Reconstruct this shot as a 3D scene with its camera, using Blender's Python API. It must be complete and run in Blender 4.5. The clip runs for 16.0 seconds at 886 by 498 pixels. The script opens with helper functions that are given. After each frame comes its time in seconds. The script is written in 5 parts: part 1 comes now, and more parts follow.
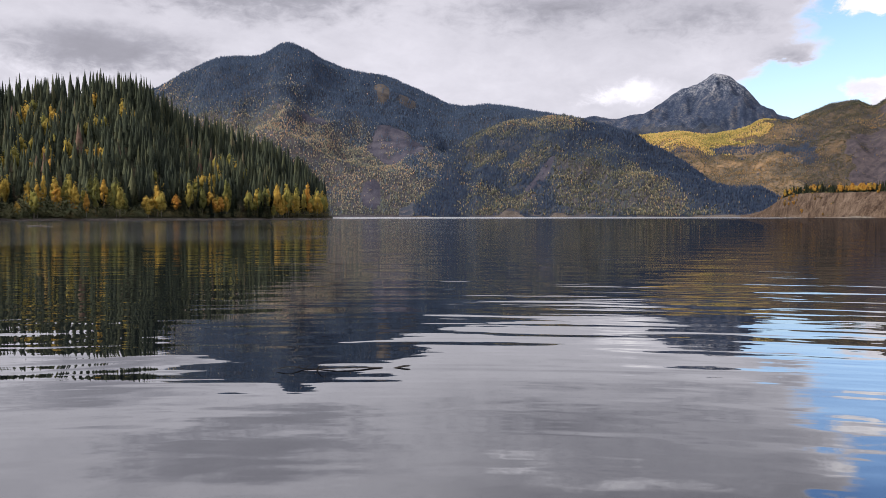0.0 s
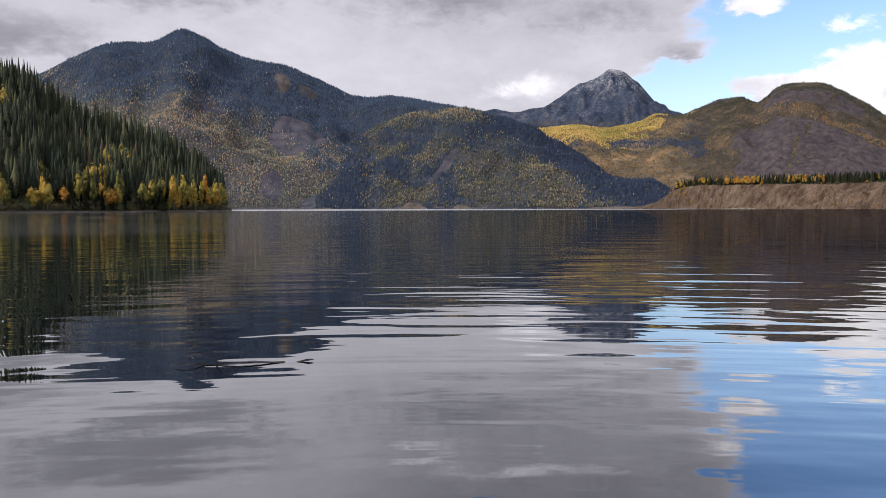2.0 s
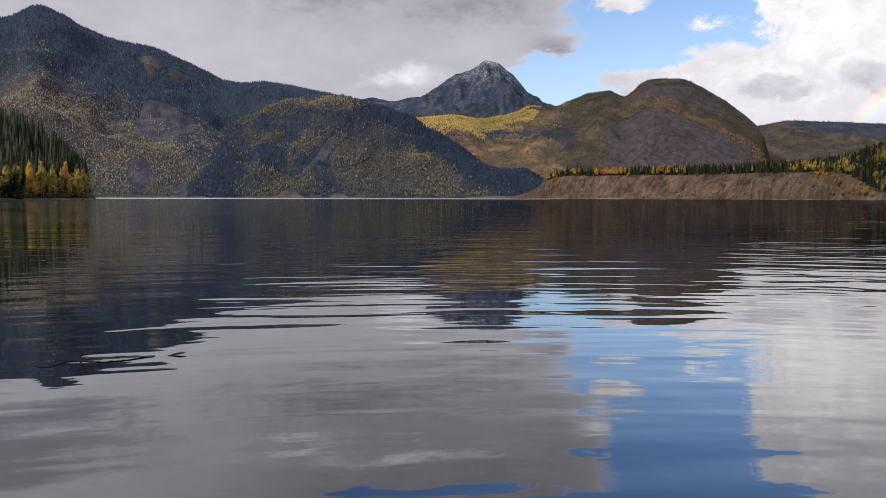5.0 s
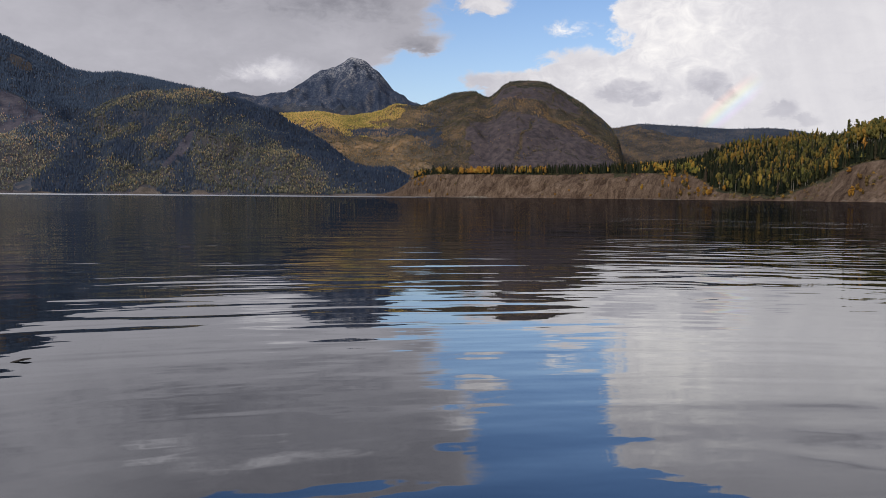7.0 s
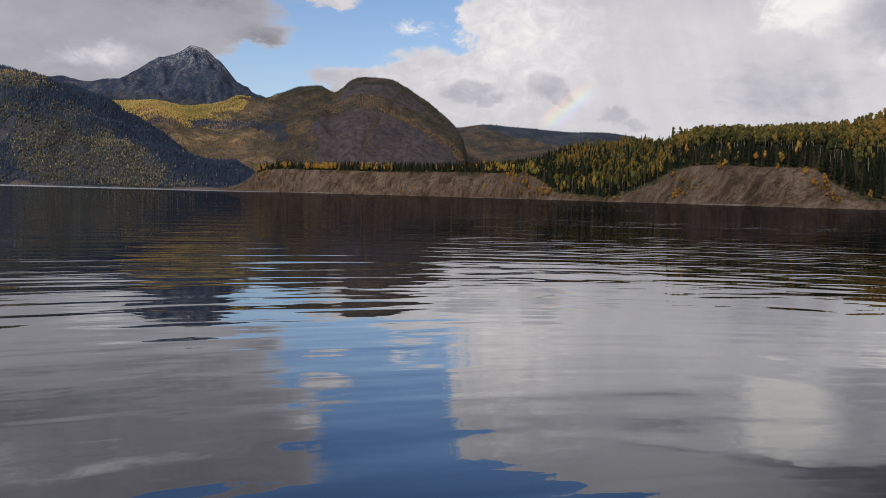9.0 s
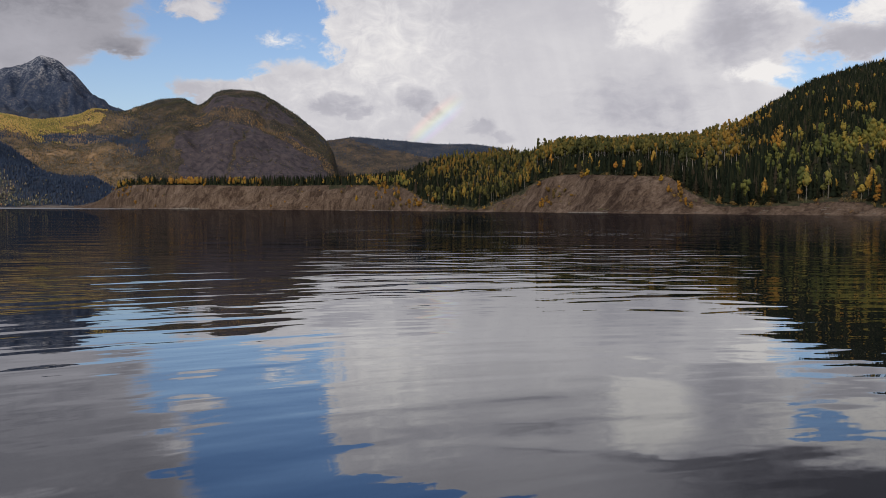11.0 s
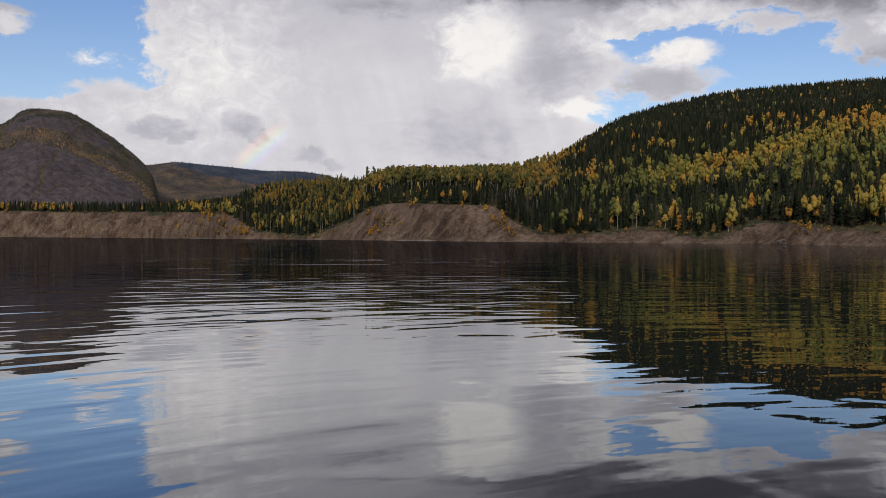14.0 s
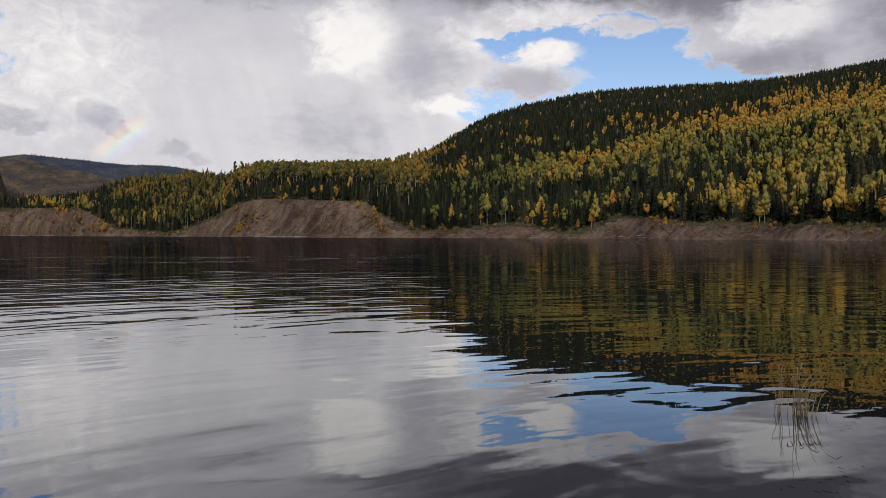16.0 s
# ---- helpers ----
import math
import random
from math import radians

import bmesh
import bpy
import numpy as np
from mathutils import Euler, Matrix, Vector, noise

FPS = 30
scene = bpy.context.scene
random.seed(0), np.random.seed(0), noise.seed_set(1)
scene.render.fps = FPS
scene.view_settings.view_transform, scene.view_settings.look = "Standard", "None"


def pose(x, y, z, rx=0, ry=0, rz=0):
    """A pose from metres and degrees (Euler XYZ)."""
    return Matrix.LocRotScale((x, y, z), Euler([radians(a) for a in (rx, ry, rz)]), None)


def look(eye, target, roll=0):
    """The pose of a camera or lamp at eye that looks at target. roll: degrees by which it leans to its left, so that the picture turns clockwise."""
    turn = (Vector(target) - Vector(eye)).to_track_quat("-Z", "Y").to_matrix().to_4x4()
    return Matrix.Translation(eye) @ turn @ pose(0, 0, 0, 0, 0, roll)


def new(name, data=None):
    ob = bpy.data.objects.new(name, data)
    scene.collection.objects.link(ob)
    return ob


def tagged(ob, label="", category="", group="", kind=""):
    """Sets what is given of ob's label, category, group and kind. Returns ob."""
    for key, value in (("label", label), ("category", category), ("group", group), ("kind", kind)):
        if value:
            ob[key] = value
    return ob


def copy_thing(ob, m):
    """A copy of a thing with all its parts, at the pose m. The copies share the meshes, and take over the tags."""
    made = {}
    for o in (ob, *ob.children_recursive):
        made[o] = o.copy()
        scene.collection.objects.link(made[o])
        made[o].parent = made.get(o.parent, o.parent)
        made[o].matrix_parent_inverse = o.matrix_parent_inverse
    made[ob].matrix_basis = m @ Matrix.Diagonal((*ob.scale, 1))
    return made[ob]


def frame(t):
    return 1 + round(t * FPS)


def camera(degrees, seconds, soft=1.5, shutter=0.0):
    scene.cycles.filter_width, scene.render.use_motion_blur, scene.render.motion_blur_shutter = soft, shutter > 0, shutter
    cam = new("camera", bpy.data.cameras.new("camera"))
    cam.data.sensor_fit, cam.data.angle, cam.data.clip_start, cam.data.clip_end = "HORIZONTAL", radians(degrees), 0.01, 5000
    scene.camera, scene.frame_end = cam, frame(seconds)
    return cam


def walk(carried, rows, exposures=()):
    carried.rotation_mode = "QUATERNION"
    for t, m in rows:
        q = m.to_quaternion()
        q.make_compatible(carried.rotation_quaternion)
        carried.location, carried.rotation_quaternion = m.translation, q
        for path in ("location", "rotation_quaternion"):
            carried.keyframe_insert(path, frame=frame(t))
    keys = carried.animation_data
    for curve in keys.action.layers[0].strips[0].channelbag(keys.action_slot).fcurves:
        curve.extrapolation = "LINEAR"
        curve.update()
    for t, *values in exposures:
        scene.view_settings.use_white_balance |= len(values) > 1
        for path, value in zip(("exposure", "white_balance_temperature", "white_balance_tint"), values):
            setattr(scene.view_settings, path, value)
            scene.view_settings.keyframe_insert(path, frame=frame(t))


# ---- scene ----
# ---- camera and its walk ----
EYE = 1.5
cam = camera(56.3, 16.0, soft=0.9)


def turn(t, yaw, pitch, roll):
    """A row of the walk: the camera stands on the shore and turns (degrees; yaw to the right, roll leans to the right)."""
    return t, pose(0, 0, EYE, 90 + pitch, 0, -yaw) @ pose(0, 0, 0, 0, 0, -roll)


walk(cam, [
    turn(0.0, -4.95, -2.223, 0.04), turn(0.5, -3.136, -2.652, 0.2), turn(1.0, -1.616, -3.006, 0.3),
    turn(1.5, 0.0, -3.007, 0.19), turn(2.0, 1.752, -2.788, 0.12), turn(2.5, 3.2, -2.786, 0.08),
    turn(3.0, 4.492, -2.898, 0.0), turn(3.5, 5.787, -2.968, -0.01), turn(4.0, 7.058, -3.16, -0.02),
    turn(6.5, 16.662, -3.887, -0.372), turn(7.0, 19.408, -3.655, -0.48), turn(7.5, 22.599, -3.668, -0.775),
    turn(8.0, 25.379, -3.84, -1.173), turn(8.5, 27.608, -3.835, -1.402), turn(9.0, 30.075, -3.702, -1.507),
    turn(11.5, 40.734, -2.436, -0.149), turn(12.0, 42.757, -2.077, -0.155), turn(12.5, 45.18, -1.498, -0.317),
    turn(13.0, 46.836, -1.157, -0.349), turn(13.5, 48.436, -0.92, -0.47), turn(14.0, 50.562, -0.706, -0.403),
    turn(14.5, 52.531, -0.802, -0.327), turn(15.0, 54.562, -0.77, -0.191), turn(15.5, 56.957, -0.817, -0.102),
    turn(16.0, 59.406, -0.945, -0.134)], exposures=[(0.0, 0.74, 6480, 13), (2.0, 0.60, 6480, 13), (4.0, 0.36, 6480, 13), (6.5, 0.08, 6480, 12), (9.0, -0.13, 6480, 12), (12.0, -0.18, 6480, 12), (16.0, -0.08, 6500, 12)])

# ---- sky, clouds, rainbow and sun ----
SUN_AZ, SUN_EL = 236.0, 27.0
BOW_AZ, BOW_EL = 68.0, -25.0


class Nodes:
    """Short notation for a node tree."""

    def __init__(self, tree):
        self.tree = tree
        tree.nodes.clear()

    def add(self, kind, ins=None, operation=None, attribute_name=None, smooth=False):
        n = self.tree.nodes.new(kind)
        if operation:
            n.operation = operation
        if attribute_name:
            n.attribute_name = attribute_name
        if smooth:
            n.interpolation_type = "SMOOTHSTEP"
        for k, v in (ins or {}).items():
            self.put(n.inputs[k], v)
        return n

    def put(self, socket, v):
        if isinstance(v, bpy.types.NodeSocket):
            self.tree.links.new(v, socket)
        else:
            socket.default_value = v

    def m(self, op, a, b=0.0, c=0.0, clamp=False):
        n = self.tree.nodes.new("ShaderNodeMath")
        n.operation, n.use_clamp = op, clamp
        for s, v in zip(n.inputs, (a, b, c)):
            self.put(s, v)
        return n.outputs[0]

    def top(self, *vs):
        r = vs[0]
        for v in vs[1:]:
            r = self.m("MAXIMUM", r, v)
        return r

    def low(self, *vs):
        r = vs[0]
        for v in vs[1:]:
            r = self.m("MINIMUM", r, v)
        return r

    def step(self, v, a, b, lo=0.0, hi=1.0):
        n = self.add("ShaderNodeMapRange", {"Value": v, "From Min": a, "From Max": b, "To Min": lo, "To Max": hi}, smooth=True)
        return n.outputs[0]

    def mix(self, f, a, b, blend="MIX"):
        n = self.tree.nodes.new("ShaderNodeMix")
        n.data_type, n.blend_type = "RGBA", blend
        self.put(n.inputs[0], f)
        for s, v in ((n.inputs[6], a), (n.inputs[7], b)):
            self.put(s, (*v, 1) if isinstance(v, tuple) and len(v) == 3 else v)
        return n.outputs[2]

    def noise(self, vec, scale, detail=4.0, rough=0.55, distort=0.0):
        n = self.add("ShaderNodeTexNoise", {"Scale": scale, "Detail": detail, "Roughness": rough, "Distortion": distort})
        if vec is not None:
            self.put(n.inputs["Vector"], vec)
        return n.outputs["Fac"]

    def xyz(self, x, y, z):
        return self.add("ShaderNodeCombineXYZ", {0: x, 1: y, 2: z}).outputs[0]

    def ramp(self, f, stops):
        n = self.add("ShaderNodeValToRGB", {"Fac": f})
        els = n.color_ramp.elements
        while len(els) < len(stops):
            els.new(0.5)
        for e, (p, c) in zip(els, stops):
            e.position, e.color = p, (*c, 1)
        return n.outputs["Color"]


def build_sky():
    world = bpy.data.worlds.new("sky")
    scene.world = world
    world.use_nodes = True
    k = Nodes(world.node_tree)
    way = k.add("ShaderNodeTexCoord").outputs["Generated"]
    sep = k.add("ShaderNodeSeparateXYZ", {0: way}).outputs
    az = k.m("MULTIPLY", k.m("ARCTAN2", sep[0], sep[1]), 57.2958)
    el = k.m("MULTIPLY", k.m("ARCSINE", sep[2]), 57.2958)
    # flat noise space, stretched along the horizon
    flat = k.xyz(k.m("MULTIPLY", az, 0.09), k.m("MULTIPLY", el, 0.17), 3.7)
    big = k.noise(flat, 0.9, 3, 0.5)
    mid = k.noise(flat, 2.2, 6, 0.6, 0.3)
    fine = k.noise(flat, 7.0, 7, 0.62, 0.35)
    billow = k.noise(k.xyz(k.m("MULTIPLY", az, 0.13), k.m("MULTIPLY", el, 0.17), 9.1), 5.0, 7, 0.66, 0.5)
    fall = k.noise(k.xyz(k.m("ADD", k.m("MULTIPLY", az, 0.20), k.m("MULTIPLY", el, 0.05)), k.m("MULTIPLY", el, 0.03), 1.3), 2.4, 4, 0.5)
    waz = k.m("ADD", az, k.m("ADD", k.m("MULTIPLY", k.m("SUBTRACT", mid, 0.5), 2.6), k.m("MULTIPLY", k.m("SUBTRACT", billow, 0.5), 1.8)))
    wel = k.m("ADD", el, k.m("ADD", k.m("MULTIPLY", k.m("SUBTRACT", k.noise(flat, 3.1, 5, 0.6), 0.5), 1.6), k.m("MULTIPLY", k.m("SUBTRACT", fine, 0.5), 0.9)))

    def blob(a, e, ra, re, much=1.0):
        u = k.m("DIVIDE", k.m("SUBTRACT", waz, a), ra)
        v = k.m("DIVIDE", k.m("SUBTRACT", wel, e), re)
        d = k.m("SUBTRACT", 1.0, k.m("SQRT", k.m("ADD", k.m("MULTIPLY", u, u), k.m("MULTIPLY", v, v))))
        return d if much == 1.0 else k.m("MULTIPLY", d, much)

    def track(v, *pairs):
        """A bent line through (position, bearing or height) pairs."""
        lo, hi = pairs[0][0], pairs[-1][0]
        f = k.m("DIVIDE", k.m("SUBTRACT", v, lo), hi - lo)
        grey = k.ramp(f, [((q - lo) / (hi - lo), ((w + 40) / 160,) * 3) for q, w in pairs])
        return k.m("SUBTRACT", k.m("MULTIPLY", grey, 160.0), 40.0)

    # cover: positive inside a cloud
    deck_end = track(wel, (4.0, 11.5), (7.7, 14.6), (9.0, 15.6), (9.9, 17.3), (10.7, 19.0), (12.0, 19.2), (13.2, 19.8), (14.0, 22.0), (17.0, 22.8), (19.0, 22.0), (19.8, 18.0), (20.6, 12.5), (21.6, 5.0), (23.5, -5.0), (30.0, -30.0))
    deck = k.m("DIVIDE", k.m("SUBTRACT", deck_end, waz), 2.6)
    bank_from = track(wel, (4.0, 20.0), (8.0, 22.0), (8.8, 25.5), (9.3, 28.0), (9.8, 30.6), (12.5, 30.6), (14.8, 30.2), (17.4, 31.4), (18.2, 35.5), (18.9, 33.5), (19.6, 40.0), (21.5, 46.0), (26.0, 54.0))
    bank_to = track(wel, (4.0, 66.0), (7.0, 62.5), (8.2, 60.6), (10.0, 62.5), (11.5, 64.0), (13.2, 62.0), (14.3, 69.5), (16.0, 82.0), (20.0, 100.0))
    bank = k.low(k.m("DIVIDE", k.m("SUBTRACT", waz, bank_from), 2.4), k.m("DIVIDE", k.m("SUBTRACT", bank_to, waz), 2.4))
    right_from = track(wel, (6.0, 100.0), (9.6, 84.0), (10.6, 78.0), (12.0, 75.6), (13.4, 74.6), (14.6, 72.0), (17.0, 60.0))
    right = k.m("DIVIDE", k.m("SUBTRACT", waz, right_from), 2.4)
    aside = k.m("ABSOLUTE", k.m("SUBTRACT", az, 27.0))
    loft = k.m("ADD", k.m("MULTIPLY", k.m("SUBTRACT", big, 0.40), k.step(aside, 62, 75, 0.0, 6.0)), k.step(aside, 62, 75, -2.0, 0.0))
    high = k.m("ADD", k.m("MULTIPLY", k.m("SUBTRACT", big, 0.40), k.step(el, 21, 27, 0.0, 6.0)), k.step(el, 21, 27, -2.0, 0.0))
    lumps = k.top(blob(17.4, 10.5, 2.8, 1.0), blob(22.0, 12.9, 2.2, 0.75), blob(28.3, 11.2, 1.5, 0.5, 0.28), blob(23.5, 8.0, 3.4, 0.7), blob(29.0, 8.6, 3.4, 1.5), blob(20.8, 15.3, 1.3, 0.6), blob(22.4, 13.5, 1.8, 0.5),
                  blob(66.2, 12.25, 2.7, 0.95), blob(65.4, 10.6, 3.9, 1.5), blob(60.0, 8.8, 2.2, 0.8), blob(66.5, 14.8, 6.0, 1.1), blob(71.5, 13.9, 2.6, 0.8), blob(70.5, 9.4, 2.4, 0.5, 0.7), blob(74.0, 9.6, 2.0, 0.4, 0.7), blob(62.0, 6.8, 7, 1.1))
    cover = k.top(deck, bank, right, lumps, k.low(loft, 1.0), k.low(high, 1.0))
    ragged = k.m("ADD", cover, k.m("ADD", k.m("MULTIPLY", k.m("SUBTRACT", fine, 0.5), 1.0), k.m("MULTIPLY", k.m("SUBTRACT", billow, 0.5), 1.1)))
    cloud = k.step(ragged, -0.10, k.step(az, 14, 24, 0.60, 0.42))
    # brightness of the cloud itself: sunlit heads, shaded bases
    white = k.top(blob(8.0, 8.3, 2.9, 1.0, 0.95), blob(5.8, 7.9, 1.8, 0.7, 0.8), blob(53.2, 13.4, 3.9, 3.2, 1.7), blob(35, 11.5, 7.5, 7.5, 0.7), blob(27, 8.0, 8, 1.8, 0.45), blob(66.2, 12.4, 3.0, 1.1, 1.25),
                  blob(81.4, 13.5, 4.0, 1.7, 2.0), blob(83.5, 14.8, 2.0, 1.0, 1.4), blob(22.0, 12.9, 2.8, 1.0, 1.2), blob(-31, 8.4, 6, 1.6, 0.4), blob(60.2, 8.8, 2.6, 0.9, 1.2), blob(66.0, 14.9, 6.5, 1.3, 1.1),
                  blob(8, 17.8, 9, 1.5, 0.8), blob(21, 15.2, 2.0, 0.9), blob(0.5, 16.6, 3.0, 0.8, 0.8), blob(61.5, 13.6, 3.5, 1.6, 0.8), blob(28.3, 11.2, 2, 0.8), blob(20.0, 13.4, 1.6, 1.0, 0.6))
    dark = k.top(blob(17.6, 10.4, 3.0, 1.1, 0.5), blob(65.6, 10.4, 4.4, 1.5, 1.15), blob(-27, 10.6, 9, 2.0, 0.9), blob(58.0, 11.6, 4.5, 3.6, 0.75), blob(52, 7.0, 9, 3.6, 0.5), blob(77, 15.4, 6.5, 2.0, 1.1), blob(80.5, 11.0, 6.0, 1.4, 0.9),
                 blob(90, 12.5, 6, 5), blob(46, 15.6, 6, 1.1, 0.6), blob(56, 16.8, 9, 1.6, 0.9), blob(2, 14.0, 12, 2.6, 0.45), blob(-18, 15.5, 13, 3.4, 1.1), blob(76, 19, 24, 5.0, 1.5), blob(12, 12.6, 8, 2.0, 0.45))
    tone = k.m("ADD", k.step(az, -30, -8, 0.27, 0.32), k.m("MULTIPLY", k.m("SUBTRACT", mid, 0.5), k.step(az, 12, 30, 0.26, 0.22)))
    tone = k.m("ADD", tone, k.m("ADD", k.step(az, 18, 32, -0.06, 0.275), k.step(az, 36, 46, 0.0, 0.07)))
    tone = k.m("ADD", tone, k.m("MULTIPLY", k.m("SUBTRACT", fall, 0.5), k.m("MULTIPLY", k.step(az, 28, 34, 0.0, 0.34), k.step(el, 15, 10))))
    heads = k.step(k.m("ADD", white, k.m("MULTIPLY", k.m("SUBTRACT", billow, 0.5), 1.3)), -0.1, 1.1)
    tone = k.m("ADD", tone, k.m("MULTIPLY", heads, k.m("ADD", 0.26, k.m("MULTIPLY", billow, 0.34))))
    tone = k.m("SUBTRACT", tone, k.m("MULTIPLY", k.step(k.m("ADD", dark, k.m("MULTIPLY", k.m("SUBTRACT", fine, 0.5), 1.0)), 0.0, 0.8), 0.32))
    tone = k.m("SUBTRACT", tone, k.m("MULTIPLY", k.step(el, 9, 18, 0.0, 0.22), k.step(az, -8, 6)))
    tone = k.m("SUBTRACT", tone, k.m("MULTIPLY", k.step(wel, 14.0, 17.0, 0.0, 0.52), k.step(az, 46, 64)))
    tone = k.m("ADD", tone, k.m("MULTIPLY", k.m("SUBTRACT", fine, 0.5), 0.11))
    tone = k.m("SUBTRACT", tone, k.step(az, 70, 82, 0.0, 0.2))
    tone = k.m("ADD", tone, k.m("MULTIPLY", k.step(ragged, 0.0, 0.7, 1.0, 0.0), 0.15))
    # small dark puffs before the white bank: lit on their upper left, shaded below
    lit = k.top(blob(31.0, 8.1, 2.0, 1.0), blob(36.6, 8.4, 1.6, 0.6))
    puff = k.top(blob(31.5, 7.2, 2.3, 1.05), blob(33.0, 6.7, 1.0, 0.7), blob(36.9, 7.5, 1.8, 1.15), blob(38.0, 6.7, 0.9, 0.9), blob(41.4, 5.6, 1.6, 0.9, 0.9), blob(43.0, 4.9, 1.2, 0.6, 0.8), blob(19.5, 8.6, 0.8, 0.3, 0.6))
    tone = k.m("ADD", tone, k.m("MULTIPLY", k.step(lit, 0.0, 0.6), 0.08))
    tone = k.m("SUBTRACT", tone, k.m("MULTIPLY", k.step(k.m("ADD", puff, k.m("MULTIPLY", k.m("SUBTRACT", billow, 0.5), 1.2)), 0.05, 0.5), k.step(el, 4.6, 7.4, 0.16, 0.27)))
    colour = k.ramp(k.m("ADD", k.m("MULTIPLY", tone, 0.75), 0.25), [(0.0, (0.13, 0.13, 0.15)), (0.25, (0.27, 0.27, 0.305)), (0.565, (0.55, 0.545, 0.59)), (0.79, (0.77, 0.76, 0.775)), (1.0, (0.99, 0.97, 0.94))])
    # rainbow: a bow of 42 degrees about its own centre below the horizon
    a, e = radians(BOW_AZ), radians(BOW_EL)
    anti = (math.sin(a) * math.cos(e), math.cos(a) * math.cos(e), math.sin(e))
    cosine = k.add("ShaderNodeVectorMath", {0: way, 1: anti}, operation="DOT_PRODUCT").outputs["Value"]
    bow = k.m("SUBTRACT", k.m("MULTIPLY", k.m("ARCCOSINE", cosine), 57.2958), 41.6)
    hue = k.ramp(k.m("DIVIDE", bow, 1.7), [(0.0, (0, 0, 0)), (0.18, (0.05, 0.02, 0.12)), (0.36, (0.02, 0.10, 0.14)), (0.55, (0.12, 0.15, 0.02)), (0.78, (0.20, 0.08, 0.02)), (1.0, (0, 0, 0))])
    part = k.m("MULTIPLY", k.step(k.m("ABSOLUTE", k.m("SUBTRACT", az, 38.2)), 0.9, 2.4, 1.0, 0.0), k.step(k.m("ABSOLUTE", k.m("SUBTRACT", el, 6.1)), 0.8, 2.2, 1.0, 0.0))
    colour = k.mix(part, colour, k.mix(1.0, colour, hue, "ADD"))
    heaven = k.add("ShaderNodeTexSky")
    heaven.sky_type, heaven.sun_disc = "NISHITA", False
    heaven.sun_elevation, heaven.sun_rotation = radians(SUN_EL), radians(SUN_AZ)
    heaven.dust_density, heaven.air_density, heaven.ozone_density = 0.8, 1.0, 2.2
    air = heaven.outputs[0]
    deep = k.mix(k.step(el, 6, 24), (0.99, 0.97, 1.03), (0.64, 0.79, 1.01))
    blue = k.add("ShaderNodeBackground", {"Color": k.mix(1.0, air, deep, "MULTIPLY"), "Strength": 0.125}).outputs[0]
    grey = k.add("ShaderNodeBackground", {"Color": colour, "Strength": k.step(el, 22, 65, 1.0, 2.1)}).outputs[0]
    both = k.add("ShaderNodeMixShader", {0: cloud, 1: blue, 2: grey}).outputs[0]
    k.add("ShaderNodeOutputWorld", {"Surface": both})


build_sky()
sun = new("sun", bpy.data.lights.new("sun", "SUN"))
sun.data.energy, sun.data.angle, sun.data.color = 2.0, radians(5), (1.0, 0.93, 0.82)
sun.matrix_world = look((0, 0, 0), (-math.sin(radians(SUN_AZ)) * math.cos(radians(SUN_EL)), -math.cos(radians(SUN_AZ)) * math.cos(radians(SUN_EL)), -math.sin(radians(SUN_EL))))

# ---- materials ----


def material(name):
    mat = bpy.data.materials.new(name)
    mat.use_nodes = True
    return mat, Nodes(mat.node_tree)


def finish(k, colour, rough=0.8, height=None, depth=0.1, spec=0.3, **more):
    ins = {"Base Color": colour, "Roughness": rough, "Specular IOR Level": spec, **more}
    if height is not None:
        ins["Normal"] = k.add("ShaderNodeBump", {"Height": height, "Distance": depth, "Strength": 0.8}).outputs[0]
    b = k.add("ShaderNodeBsdfPrincipled", ins)
    k.add("ShaderNodeOutputMaterial", {"Surface": b.outputs[0]})


def where(k):
    return k.add("ShaderNodeTexCoord").outputs["Object"]


def ground_material(name, stops, scale, depth, tall=1.0):
    """Soil, scree or forest floor: stains at a large scale, grit at a small one."""
    mat, k = material(name)
    p = where(k)
    if tall != 1.0:
        p = k.add("ShaderNodeMapping", {"Vector": p, "Scale": (1.0, 1.0, 1.0 / tall)}).outputs[0]
    a, b = k.noise(p, scale, 6, 0.6), k.noise(p, scale * 9, 5, 0.65)
    f = k.m("ADD", k.m("MULTIPLY", a, 0.6), k.m("MULTIPLY", b, 0.4))
    finish(k, k.ramp(k.step(f, 0.36, 0.64), stops), 0.92, f, depth, 0.15)
    return mat


def foliage_material(name, stops, joined, glow=0.25, spec=0.1):
    """Leaves or needles; each tree has a tint of its own, each clump a slight one."""
    mat, k = material(name)
    if joined:
        tint = k.add("ShaderNodeAttribute", attribute_name="tint").outputs["Fac"]
    else:
        tint = k.add("ShaderNodeObjectInfo").outputs["Random"]
    small = k.add("ShaderNodeNewGeometry").outputs["Random Per Island"]
    f = k.m("ADD", tint, k.m("MULTIPLY", k.m("SUBTRACT", small, 0.5), 0.22), clamp=True)
    colour = k.ramp(f, stops)
    colour = k.mix(k.m("MULTIPLY", small, 0.25), colour, k.mix(1.0, colour, (0.45, 0.45, 0.45), "MULTIPLY"))
    d = k.add("ShaderNodeBsdfPrincipled", {"Base Color": colour, "Roughness": 0.8, "Specular IOR Level": spec}).outputs[0]
    t = k.add("ShaderNodeBsdfTranslucent", {"Color": colour}).outputs[0]
    k.add("ShaderNodeOutputMaterial", {"Surface": k.add("ShaderNodeMixShader", {0: glow, 1: d, 2: t}).outputs[0]})
    return mat


